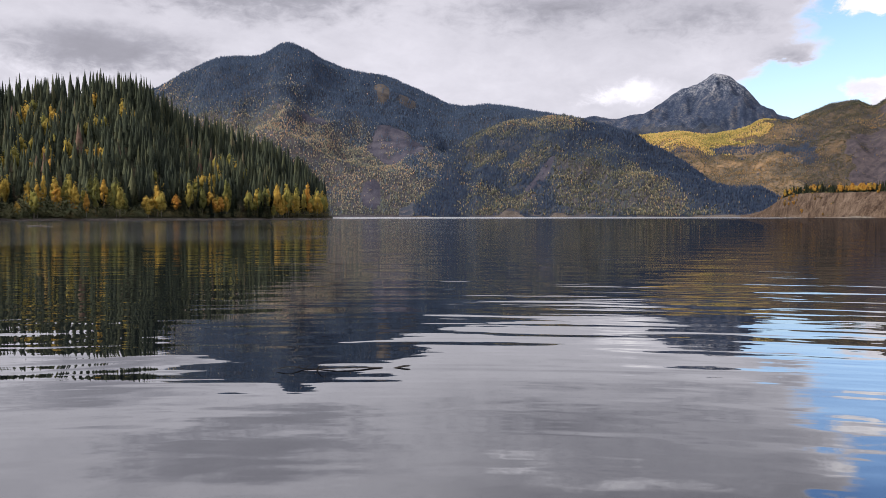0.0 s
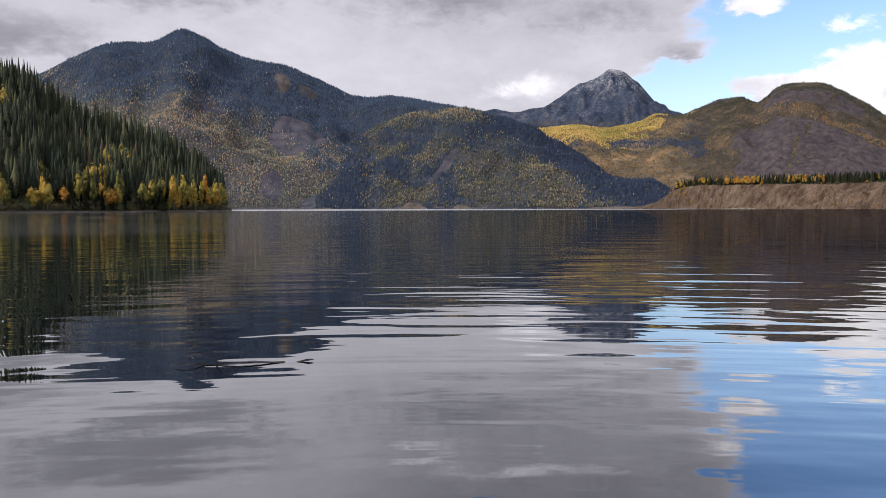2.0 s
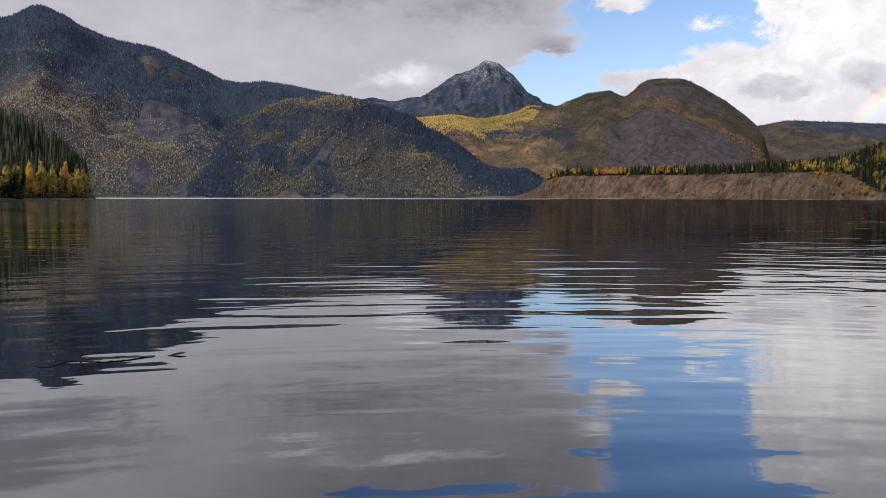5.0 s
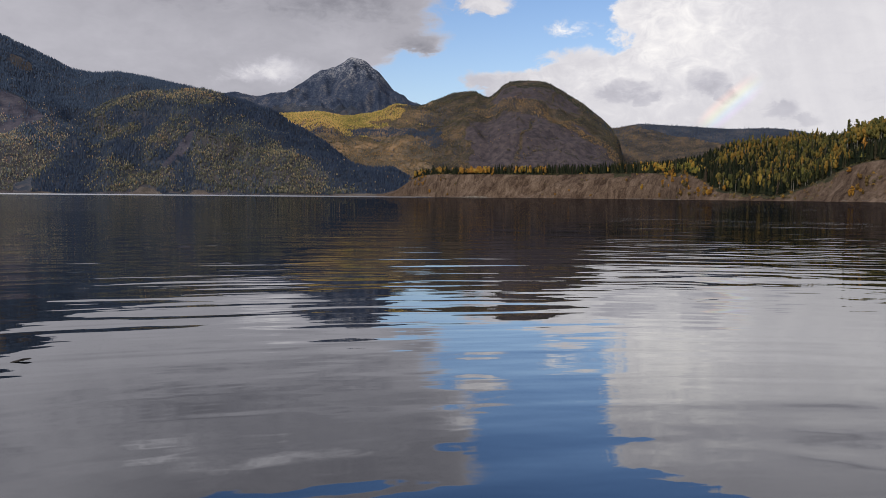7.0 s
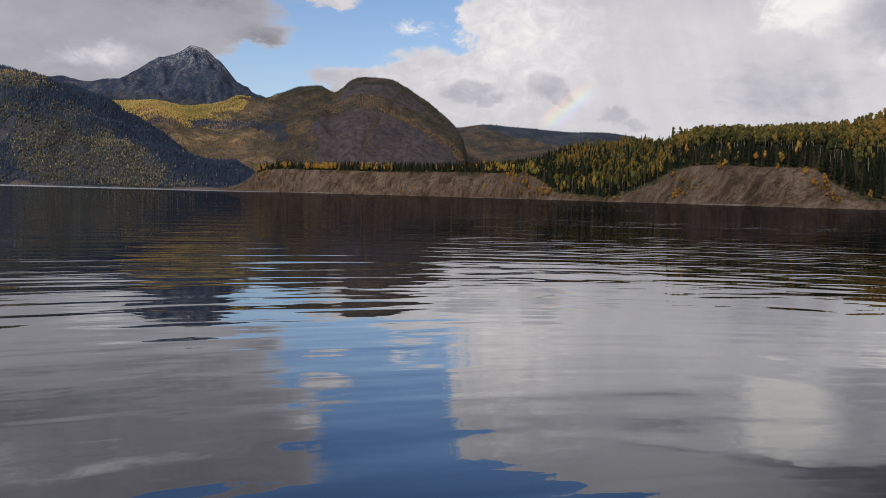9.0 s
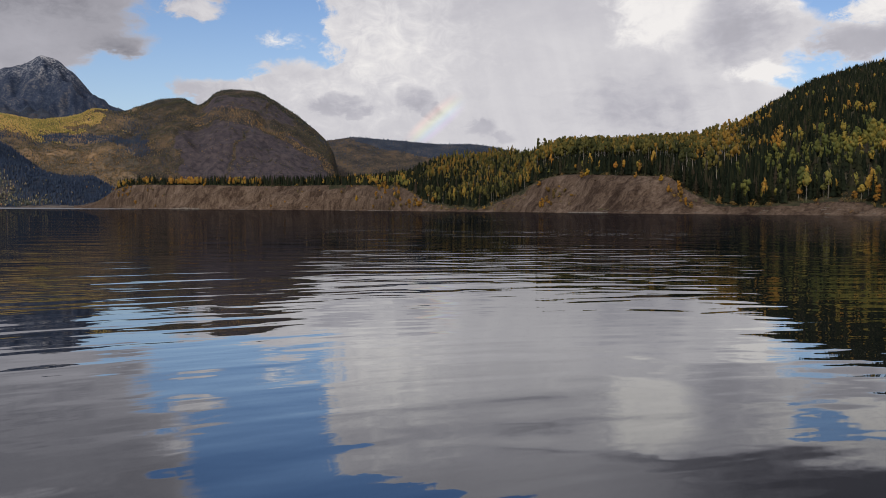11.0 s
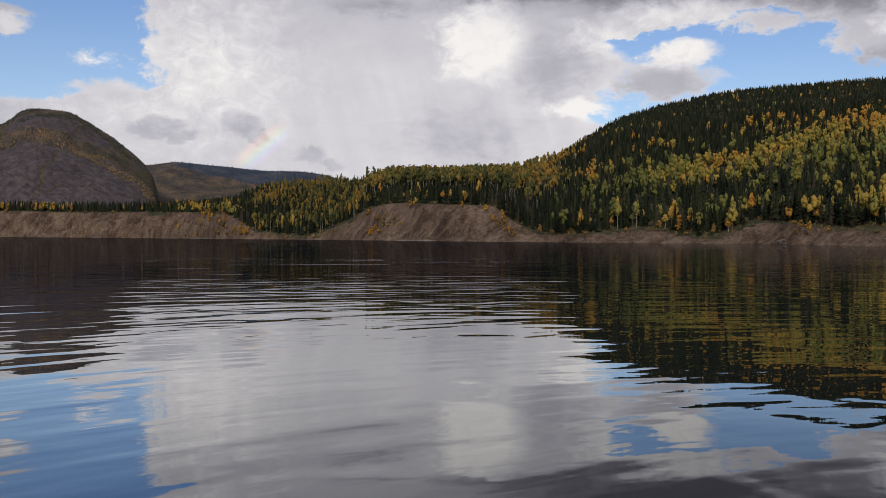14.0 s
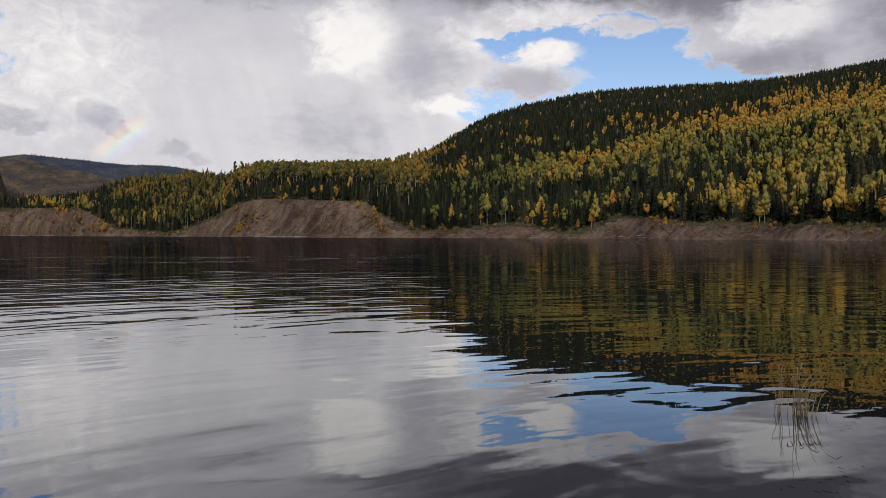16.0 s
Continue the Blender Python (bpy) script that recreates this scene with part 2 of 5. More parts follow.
# lighter copy of SPRUCE: colour makes up for sunlight missing on the point
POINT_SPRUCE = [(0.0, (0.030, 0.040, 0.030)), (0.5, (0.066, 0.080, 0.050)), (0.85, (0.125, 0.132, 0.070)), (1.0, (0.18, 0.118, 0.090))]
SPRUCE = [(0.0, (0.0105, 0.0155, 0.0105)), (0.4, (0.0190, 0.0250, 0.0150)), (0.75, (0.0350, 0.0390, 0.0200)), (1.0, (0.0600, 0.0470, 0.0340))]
# the blue of distant haze is put into these fir colours
HAZY_FIR = [(0.0, (0.028, 0.043, 0.078)), (0.6, (0.062, 0.087, 0.138)), (1.0, (0.130, 0.144, 0.112))]
SCRUB = [(0.0, (0.095, 0.100, 0.066)), (0.4, (0.20, 0.162, 0.098)), (0.7, (0.36, 0.245, 0.12)), (1.0, (0.52, 0.31, 0.12))]
ASPEN = [(0.0, (0.17, 0.18, 0.06)), (0.25, (0.33, 0.30, 0.08)), (0.5, (0.52, 0.38, 0.085)), (0.85, (0.58, 0.36, 0.075)), (1.0, (0.55, 0.26, 0.055))]
HILL_ASPEN = [(0.0, (0.118, 0.140, 0.045)), (0.4, (0.25, 0.232, 0.058)), (0.7, (0.46, 0.325, 0.068)), (1.0, (0.52, 0.27, 0.052))]
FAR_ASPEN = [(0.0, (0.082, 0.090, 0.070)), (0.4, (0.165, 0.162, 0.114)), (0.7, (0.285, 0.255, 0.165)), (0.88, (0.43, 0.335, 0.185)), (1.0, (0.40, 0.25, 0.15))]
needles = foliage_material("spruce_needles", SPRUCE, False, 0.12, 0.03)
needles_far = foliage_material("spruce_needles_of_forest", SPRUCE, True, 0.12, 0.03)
needles_left = foliage_material("lightened_spruce_needles_of_point", POINT_SPRUCE, True, 0.12)
needles_fir = foliage_material("hazy_fir_needles_of_mountain", HAZY_FIR, True, 0.12, 0.03)
needles_cap = foliage_material("dwarf_conifer_needles", [(0.0, (0.030, 0.040, 0.034)), (0.7, (0.055, 0.064, 0.046)), (1.0, (0.10, 0.085, 0.055))], True, 0.12, 0.03)
# paler, bluer copies carry the haze before the farthest mountain
needles_haze = foliage_material("hazy_fir_needles_far_off", [(v, (1.55 * c[0], 1.55 * c[1], 1.45 * c[2])) for v, c in HAZY_FIR], True, 0.12, 0.03)
leaves_haze = foliage_material("hazy_autumn_leaves_far_off", [(v, (1.62 * c[0], 1.62 * c[1], 1.75 * c[2])) for v, c in FAR_ASPEN], True, 0.25)
leaves = foliage_material("autumn_leaves", ASPEN, False, 0.35)
leaves_left = foliage_material("autumn_leaves_of_point", ASPEN, True, 0.3)
leaves_far = foliage_material("autumn_leaves_of_forest", HILL_ASPEN, True, 0.3)
leaves_mountain = foliage_material("autumn_leaves_of_mountain", [(v, tuple(1.25 * q for q in c)) for v, c in FAR_ASPEN], True, 0.25)
leaves_scrub = foliage_material("brown_scrub_of_mountain", SCRUB, True, 0.2)
leaves_plateau = foliage_material("plateau_aspen_leaves", [(0.0, (0.050, 0.060, 0.026)), (0.4, (0.115, 0.115, 0.038)), (0.75, (0.23, 0.185, 0.05)), (1.0, (0.38, 0.22, 0.045))], True, 0.3)
leaves_sapling = foliage_material("sapling_leaves", [(0.0, (0.12, 0.10, 0.045)), (0.4, (0.24, 0.14, 0.04)), (0.75, (0.38, 0.19, 0.035)), (1.0, (0.45, 0.28, 0.04))], True, 0.25)
leaves_shrub = foliage_material("shrub_leaves", [(0.0, (0.12, 0.11, 0.05)), (0.4, (0.22, 0.15, 0.05)), (0.75, (0.38, 0.22, 0.05)), (1.0, (0.42, 0.28, 0.06))], False, 0.25)
# direct sun on the ridge is put into these bright leaf colours
leaves_gold_sunlit = foliage_material("sunlit_golden_leaves_of_ridge", [(0.0, (0.27, 0.28, 0.09)), (0.35, (0.55, 0.44, 0.13)), (0.6, (0.86, 0.64, 0.22)), (0.85, (0.92, 0.66, 0.27)), (1.0, (0.80, 0.48, 0.18))], True, 0.3)
brush = foliage_material("shore_brush", [(0.0, (0.10, 0.115, 0.058)), (0.5, (0.17, 0.16, 0.08)), (1.0, (0.27, 0.16, 0.06))], True, 0.2)
gravel = ground_material("shore_gravel", [(0.0, (0.07, 0.06, 0.05)), (0.5, (0.14, 0.12, 0.10)), (1.0, (0.27, 0.24, 0.21))], 0.6, 0.2)
floor_mat = ground_material("forest_floor", [(0.0, (0.018, 0.022, 0.012)), (0.6, (0.045, 0.045, 0.025)), (1.0, (0.09, 0.07, 0.04))], 0.08, 0.5)
# slope colour blued to stand in for haze
slope_mat = ground_material("hazy_mountain_slope", [(0.0, (0.026, 0.036, 0.056)), (0.6, (0.047, 0.056, 0.075)), (1.0, (0.088, 0.085, 0.094))], 0.012, 4.0)
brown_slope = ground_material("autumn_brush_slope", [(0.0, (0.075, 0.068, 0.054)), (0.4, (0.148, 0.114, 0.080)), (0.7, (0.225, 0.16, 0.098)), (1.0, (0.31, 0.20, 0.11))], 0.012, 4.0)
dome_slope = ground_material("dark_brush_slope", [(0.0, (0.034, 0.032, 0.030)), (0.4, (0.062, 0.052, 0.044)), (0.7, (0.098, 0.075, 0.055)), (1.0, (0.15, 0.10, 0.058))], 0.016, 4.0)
# leaf litter, with haze blue mixed into its colour
woods_floor = ground_material("hazy_leaf_litter_slope", [(0.0, (0.046, 0.048, 0.058)), (0.5, (0.080, 0.077, 0.084)), (1.0, (0.122, 0.106, 0.106))], 0.03, 4.0)
cliff = ground_material("cliff_rock", [(0.0, (0.034, 0.030, 0.036)), (0.5, (0.064, 0.053, 0.060)), (1.0, (0.104, 0.084, 0.082))], 0.06, 0.5, 2.0)
# purple-grey rock, with some haze blue in its colour
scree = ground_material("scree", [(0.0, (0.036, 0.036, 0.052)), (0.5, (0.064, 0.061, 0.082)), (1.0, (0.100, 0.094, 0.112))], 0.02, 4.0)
pale_cut = ground_material("pale_shore_cut", [(0.0, (0.065, 0.056, 0.048)), (0.5, (0.12, 0.10, 0.085)), (1.0, (0.18, 0.155, 0.13))], 0.03, 3.0)


def soil_material():
    """Bare clay and gravel of the bank: slanting runnels that double as gully shade, clods and grit."""
    mat, k = material("bank_soil")
    p = where(k)
    run = k.add("ShaderNodeMapping", {"Vector": p, "Rotation": (radians(24), radians(38), 0), "Scale": (1.0, 1.0, 0.13)}).outputs[0]
    # dark streaks paint the gully shade that frontal sun leaves out
    wash_shade = k.noise(run, 0.15, 5, 0.6, 0.8)
    stain = k.noise(p, 0.045, 4, 0.55)
    clod = k.noise(p, 0.55, 5, 0.7)
    grit = k.noise(p, 2.6, 3, 0.7)
    f = k.m("ADD", k.m("MULTIPLY", wash_shade, 0.38), k.m("ADD", k.m("MULTIPLY", stain, 0.28), k.m("MULTIPLY", clod, 0.34)))
    colour = k.ramp(k.step(f, 0.37, 0.63), [(0.0, (0.034, 0.022, 0.016)), (0.35, (0.082, 0.056, 0.040)), (0.7, (0.126, 0.090, 0.066)), (1.0, (0.18, 0.134, 0.100))])
    colour = k.mix(k.step(grit, 0.58, 0.72, 0.0, 0.35), colour, (0.24, 0.205, 0.17))
    lumps = k.noise(k.add("ShaderNodeMapping", {"Vector": p, "Scale": (1.0, 1.0, 1.6)}).outputs[0], 0.33, 3, 0.6, 0.6)
    colour = k.mix(k.step(lumps, 0.63, 0.70, 0.0, 0.6), colour, (0.030, 0.022, 0.017))
    finish(k, colour, 0.95, k.m("ADD", k.m("MULTIPLY", wash_shade, 0.6), k.m("MULTIPLY", clod, 0.5)), 1.5, 0.08)
    return mat


soil = soil_material()


def rock_material():
    """Dark ribbed rock, distant haze put in as blue, with snow caught on the upper ledges."""
    mat, k = material("summit_rock")
    p = where(k)
    ribs = k.noise(k.add("ShaderNodeMapping", {"Vector": p, "Scale": (1.0, 1.0, 0.35)}).outputs[0], 0.022, 7, 0.68)
    grit = k.noise(p, 0.11, 5, 0.65)
    up = k.add("ShaderNodeSeparateXYZ", {0: p}).outputs[2]
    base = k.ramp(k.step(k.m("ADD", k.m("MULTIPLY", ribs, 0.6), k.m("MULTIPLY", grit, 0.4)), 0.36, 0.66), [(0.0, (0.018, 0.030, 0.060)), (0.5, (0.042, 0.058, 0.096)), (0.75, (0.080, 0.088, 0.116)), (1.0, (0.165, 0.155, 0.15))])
    snow = k.m("MULTIPLY", k.step(up, 560, 840), k.step(k.m("ADD", k.m("MULTIPLY", grit, 0.6), k.m("MULTIPLY", ribs, 0.4)), 0.48, 0.58))
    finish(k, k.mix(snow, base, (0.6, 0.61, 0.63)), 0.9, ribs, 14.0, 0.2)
    return mat


rock = rock_material()
meadow = ground_material("dry_meadow", [(0.0, (0.060, 0.056, 0.054)), (1.0, (0.120, 0.100, 0.084))], 0.05, 1.0)
bed_mat = ground_material("lake_bed_gravel", [(0.0, (0.03, 0.03, 0.025)), (1.0, (0.10, 0.09, 0.07))], 1.5, 0.03)


def bark_material(name, stops):
    mat, k = material(name)
    p = where(k)
    f = k.m("ADD", k.m("MULTIPLY", k.noise(p, 1.5, 4), 0.5), k.m("MULTIPLY", k.noise(p, 9, 4), 0.5))
    finish(k, k.ramp(k.step(f, 0.35, 0.65), stops), 0.85, f, 0.03)
    return mat


bark_pale = bark_material("pale_aspen_bark", [(0.0, (0.08, 0.07, 0.06)), (0.4, (0.28, 0.26, 0.22)), (1.0, (0.42, 0.40, 0.35))])
bark_dark = bark_material("dark_spruce_bark", [(0.0, (0.03, 0.025, 0.02)), (1.0, (0.11, 0.09, 0.07))])
drift = bark_material("weathered_driftwood", [(0.0, (0.08, 0.068, 0.056)), (1.0, (0.24, 0.21, 0.18))])
wet_wood = bark_material("wet_dark_wood", [(0.0, (0.008, 0.007, 0.006)), (1.0, (0.035, 0.03, 0.026))])
grass_mat = bark_material("dry_grass", [(0.0, (0.09, 0.075, 0.04)), (1.0, (0.36, 0.30, 0.17))])


def water_material():
    mat, k = material("lake_water")
    p = where(k)
    # ripples curve round a point behind the eye to lie level in view
    sep = k.add("ShaderNodeSeparateXYZ", {0: p}).outputs
    rx, ry = sep[0], k.m("ADD", sep[1], 10.0)
    p = k.xyz(k.m("MULTIPLY", k.m("ARCTAN2", rx, ry), 22.0), k.m("SQRT", k.m("ADD", k.m("MULTIPLY", rx, rx), k.m("MULTIPLY", ry, ry))), 0.0)
    long = k.add("ShaderNodeMapping", {"Vector": p, "Scale": (0.2, 1.0, 1.0)}).outputs[0]
    short = k.add("ShaderNodeMapping", {"Vector": p, "Scale": (0.33, 1.0, 1.0), "Rotation": (0, 0, radians(6))}).outputs[0]
    patch = k.noise(where(k), 0.045, 3, 0.5)
    swell = k.noise(long, 0.42, 1, 0.4, 0.5)
    ripple = k.noise(long, 1.7, 1, 0.4, 0.4)
    choppy = k.noise(k.add("ShaderNodeMapping", {"Vector": p, "Scale": (0.5, 1.0, 1.0)}).outputs[0], 1.25, 1, 0.45, 0.5)
    wavelet = k.noise(short, 5.5, 1, 0.4, 0.2)
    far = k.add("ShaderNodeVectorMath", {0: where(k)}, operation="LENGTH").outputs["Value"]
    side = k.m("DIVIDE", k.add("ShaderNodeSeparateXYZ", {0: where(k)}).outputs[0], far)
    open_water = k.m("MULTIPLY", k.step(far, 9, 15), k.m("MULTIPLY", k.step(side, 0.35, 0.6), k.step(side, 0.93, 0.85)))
    ripple = k.m("ADD", k.m("MULTIPLY", ripple, k.m("SUBTRACT", 1.0, open_water)), k.m("MULTIPLY", choppy, k.m("MULTIPLY", open_water, 1.75)))
    lively = k.step(patch, 0.38, 0.62, 0.6, 1.35)
    h = k.m("ADD", k.m("MULTIPLY", swell, 0.024), k.m("MULTIPLY", k.m("MULTIPLY", ripple, 0.0145), lively))
    h = k.m("ADD", h, k.m("MULTIPLY", k.m("MULTIPLY", wavelet, 0.0014), lively))
    cross = k.noise(k.add("ShaderNodeMapping", {"Vector": p, "Scale": (0.75, 1.0, 1.0)}).outputs[0], 0.8, 1, 0.4, 0.6)
    h = k.m("ADD", h, k.m("MULTIPLY", cross, k.step(far, 30, 8, 0.0, 0.008)))
    bump = k.add("ShaderNodeBump", {"Height": h, "Distance": 1.0, "Strength": 1.0}).outputs[0]
    wind = k.m("MULTIPLY", k.m("MULTIPLY", k.step(far, 620, 900), k.step(side, 0.36, 0.26)), k.m("MULTIPLY", k.step(side, -0.24, -0.2), 0.42))
    breeze = k.m("MULTIPLY", k.m("MULTIPLY", k.step(far, 16, 60), k.step(side, 0.25, -0.12)), k.step(patch, 0.35, 0.6, 0.05, 0.095))
    wind = k.m("MAXIMUM", wind, breeze)
    # reflection brightness is put into the gloss by bearing, not caused by waves
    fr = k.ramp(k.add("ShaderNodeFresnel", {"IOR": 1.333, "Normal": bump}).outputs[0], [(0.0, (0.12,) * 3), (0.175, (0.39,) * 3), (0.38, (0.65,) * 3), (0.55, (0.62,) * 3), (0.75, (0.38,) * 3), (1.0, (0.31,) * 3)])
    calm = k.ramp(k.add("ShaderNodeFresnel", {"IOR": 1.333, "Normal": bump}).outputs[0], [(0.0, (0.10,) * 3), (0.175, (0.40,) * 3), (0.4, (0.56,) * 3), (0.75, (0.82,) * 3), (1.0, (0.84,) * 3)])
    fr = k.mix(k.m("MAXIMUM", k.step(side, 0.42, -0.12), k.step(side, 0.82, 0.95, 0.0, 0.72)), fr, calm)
    # painted: dimmer at middle right and close in, brighter at far left
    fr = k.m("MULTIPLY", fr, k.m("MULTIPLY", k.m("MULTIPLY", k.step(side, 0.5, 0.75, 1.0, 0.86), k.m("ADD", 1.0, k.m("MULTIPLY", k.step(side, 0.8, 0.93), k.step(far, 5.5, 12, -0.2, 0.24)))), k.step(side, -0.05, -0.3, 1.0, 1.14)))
    body = k.add("ShaderNodeBsdfDiffuse", {"Color": (0.0022, 0.0035, 0.0075, 1)}).outputs[0]
    shine = k.add("ShaderNodeBsdfGlossy", {"Color": (0.955, 0.96, 0.955, 1), "Roughness": k.m("ADD", wind, 0.01), "Normal": bump}).outputs[0]
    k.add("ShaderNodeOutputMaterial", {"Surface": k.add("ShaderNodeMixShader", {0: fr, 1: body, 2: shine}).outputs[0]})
    return mat


lake_water = water_material()

# ---- numbers of the land ----


def lattice(ix, iy, seed):
    n = (ix.astype(np.int64) * 374761393 + iy.astype(np.int64) * 668265263 + seed * 974711) & 0xFFFFFFFF
    n = ((n ^ (n >> 13)) * 1274126177) & 0xFFFFFFFF
    return ((n ^ (n >> 16)) & 0xFFFF) / 65535.0


def bumps(x, y, size, octaves=4, seed=0):
    """Value noise between -1 and 1, of the given size in metres."""
    x, y = np.asarray(x, float), np.asarray(y, float)
    total, amp, norm = 0.0, 1.0, 0.0
    for o in range(octaves):
        u, v = x / size * 2 ** o + 17.3 * o, y / size * 2 ** o - 9.1 * o
        iu, iv = np.floor(u), np.floor(v)
        fu, fv = u - iu, v - iv
        fu, fv = fu * fu * (3 - 2 * fu), fv * fv * (3 - 2 * fv)
        a, b = lattice(iu, iv, seed + o), lattice(iu + 1, iv, seed + o)
        c, d = lattice(iu, iv + 1, seed + o), lattice(iu + 1, iv + 1, seed + o)
        total = total + amp * ((a + (b - a) * fu) * (1 - fv) + (c + (d - c) * fu) * fv)
        norm, amp = norm + amp, amp * 0.5
    return total / norm * 2 - 1


def line(v, *pairs):
    """A smooth line through (position, value) pairs."""
    xs, ys = np.array(pairs, float).T
    v = np.asarray(v, float)
    i = np.clip(np.searchsorted(xs, v) - 1, 0, len(xs) - 2)
    slope = np.gradient(ys, xs)
    w = xs[i + 1] - xs[i]
    t = np.clip((v - xs[i]) / w, 0, 1)
    return ((2 * t**3 - 3 * t**2 + 1) * ys[i] + (t**3 - 2 * t**2 + t) * w * slope[i] * 0.8
            + (-2 * t**3 + 3 * t**2) * ys[i + 1] + (t**3 - t**2) * w * slope[i + 1] * 0.8)


def rise(v, a, b):
    t = np.clip((v - a) / (b - a), 0, 1)
    return t * t * (3 - 2 * t)


def tan_deg(d):
    return np.tan(np.radians(d))


def spot(az, r):
    return r * np.sin(np.radians(az)), r * np.cos(np.radians(az))


def stand(az, r, size, seed):
    """Patchy noise over the ground, for woods and bare places."""
    x, y = spot(az, r)
    return bumps(x, y, size, 3, seed)


class Land:
    """A hill or mountain beside the lake, by bearing and distance from the eye; skylines fit the camera's view."""

    def __init__(self, shore, crest, height, back, relief, size, seed, bank=None, shape=1.0):
        self.shore, self.crest, self.height, self.back = shore, crest, height, back
        self.relief, self.size, self.seed, self.bank, self.shape = relief, size, seed, bank, shape

    def bank_width(self, az):
        return self.bank(az) * 1.55 + 3.0

    def z(self, az, r):
        x, y = spot(az, r)
        r0, r1, top = self.shore(az), self.crest(az), self.height(az)
        d = r - r0
        b = self.bank(az) if self.bank else np.zeros_like(d)
        w = self.bank(az) * 1.55 + 3.0 if self.bank else np.zeros_like(d)
        along = np.radians(az) * r0
        gully = 0.7 - 2.2 * np.abs(bumps(along - 0.9 * d, d * 0.3, 15, 4, self.seed + 5)) + 0.9 * bumps(along - 0.5 * d, d * 0.5, 26, 4, self.seed + 6)
        calm = 1 - 0.7 * rise(az, 40, 45)
        clods = bumps(x, y, 6, 3, self.seed + 7) + 0.6 * bumps(x, y, 2.6, 2, self.seed + 8)
        ledge = 0.5 * np.abs(bumps(along * 0.5, d + 0.2 * along, 7, 3, self.seed + 4))
        low = b * np.clip(d / np.maximum(w, 1) + (0.34 * calm * gully + 0.05 * clods + 0.12 * (1 - calm) * ledge) * rise(d, 0, 6) * rise(w + 4 - d, 0, 5), 0, 1)
        u = np.clip((d - w) / np.maximum(r1 - r0 - w, 1), 0, 1)
        up = b + (top - b) * u**self.shape
        down = np.clip((r - r1) / (self.back - r1), 0, 1)
        z = np.where(d < w, low, up) * (1 - rise(down, 0, 1))
        mask = rise(u, 0.02, 0.25) * (1 - 0.75 * rise(u, 0.8, 1.0))
        n = bumps(x, y, self.size, 5, self.seed) + 0.5 * bumps(np.radians(az) * r1, r * 0.25, self.size * 0.4, 4, self.seed + 3)
        z = z + self.relief * mask * (0.6 * n + 0.4 * (1 - 2 * np.abs(bumps(x, y, self.size * 0.7, 4, self.seed + 9))))
        return np.where(d < 0, np.maximum(d * 0.25, -4.0), np.where(d < 60, np.maximum(z, d * 0.004), z))

    def mesh(self, name, az0, az1, n, rows, mats, pick=None, label="", category="hill"):
        """rows: how far up each line of the grid lies, 0 at the shore, 1 at the crest, 2 at the back."""
        az = np.linspace(az0, az1, n)[:, None]
        s = np.asarray(rows)[None, :]
        r0, r1 = self.shore(az), self.crest(az)
        r = np.where(s < 1, r0 + s * (r1 - r0), r1 + (s - 1) * (self.back - r1))
        az = np.broadcast_to(az, r.shape)
        x, y = spot(az, r)
        z = self.z(az, r)
        m = len(rows)
        verts = np.stack([x, y, z], -1).reshape(-1, 3)
        i, j = np.meshgrid(np.arange(n - 1), np.arange(m - 1), indexing="ij")
        q = (i * m + j).ravel()
        quads = np.stack([q, q + m, q + m + 1, q + 1], -1)
        ob = new(name, quick_mesh(name, verts, quads, mats))
        ob.data.polygons.foreach_set("use_smooth", np.ones(len(quads), bool))
        if pick is not None:
            ca, cr = az.ravel()[quads].mean(1), r.ravel()[quads].mean(1)
            ob.data.polygons.foreach_set("material_index", pick(ca, cr, z.ravel()[quads].mean(1)).astype(np.int32))
        return tagged(ob, label, category, kind="structure")


def quick_mesh(name, verts, faces, mats, tint=None):
    me = bpy.data.meshes.new(name)
    verts, faces = np.asarray(verts, np.float32), np.asarray(faces, np.int32)
    k = faces.shape[1]
    me.vertices.add(len(verts))
    me.vertices.foreach_set("co", verts.ravel())
    me.loops.add(faces.size)
    me.loops.foreach_set("vertex_index", faces.ravel())
    me.polygons.add(len(faces))
    me.polygons.foreach_set("loop_start", np.arange(0, faces.size, k, dtype=np.int32))
    me.polygons.foreach_set("loop_total", np.full(len(faces), k, np.int32))
    if tint is not None:
        me.attributes.new("tint", "FLOAT", "POINT").data.foreach_set("value", np.asarray(tint, np.float32))
    for mt in mats:
        me.materials.append(mt)
    me.update(calc_edges=True)
    return me


TREE = 18.0
right_shore = lambda az: line(az, (12, 1700), (15, 1500), (18, 1260), (22, 1100), (27, 1020), (33, 900), (37, 760), (42, 660), (47, 560), (52, 490), (58, 460), (64, 440), (70, 410), (75, 375), (80, 345), (86, 300), (95, 270), (130, 250)) + 4 * bumps(np.asarray(az) * 30, 0 * np.asarray(az), 40, 3, 3)
right_crest = lambda az: line(az, (12, 1900), (18, 1450), (27, 1200), (36, 960), (42, 850), (47, 740), (53, 760), (56, 950), (60, 1350), (65, 1600), (75, 1650), (88, 1500), (130, 1000))
right_sky = lambda az: line(az, (12, 0.0), (15, 0.2), (16, 0.6), (17.2, 1.2), (18, 1.85), (21, 2.15), (27, 2.5), (33.6, 2.75), (36, 3.1), (37.8, 3.85), (41, 4.35), (46.5, 4.7), (53.8, 4.85), (56.1, 5.15), (58.5, 6.2), (60, 7.05), (63.1, 8.55), (65.8, 9.2), (69.3, 9.8), (73.7, 10.0), (78.7, 10.05), (82, 10.2), (87.5, 10.8), (130, 11))
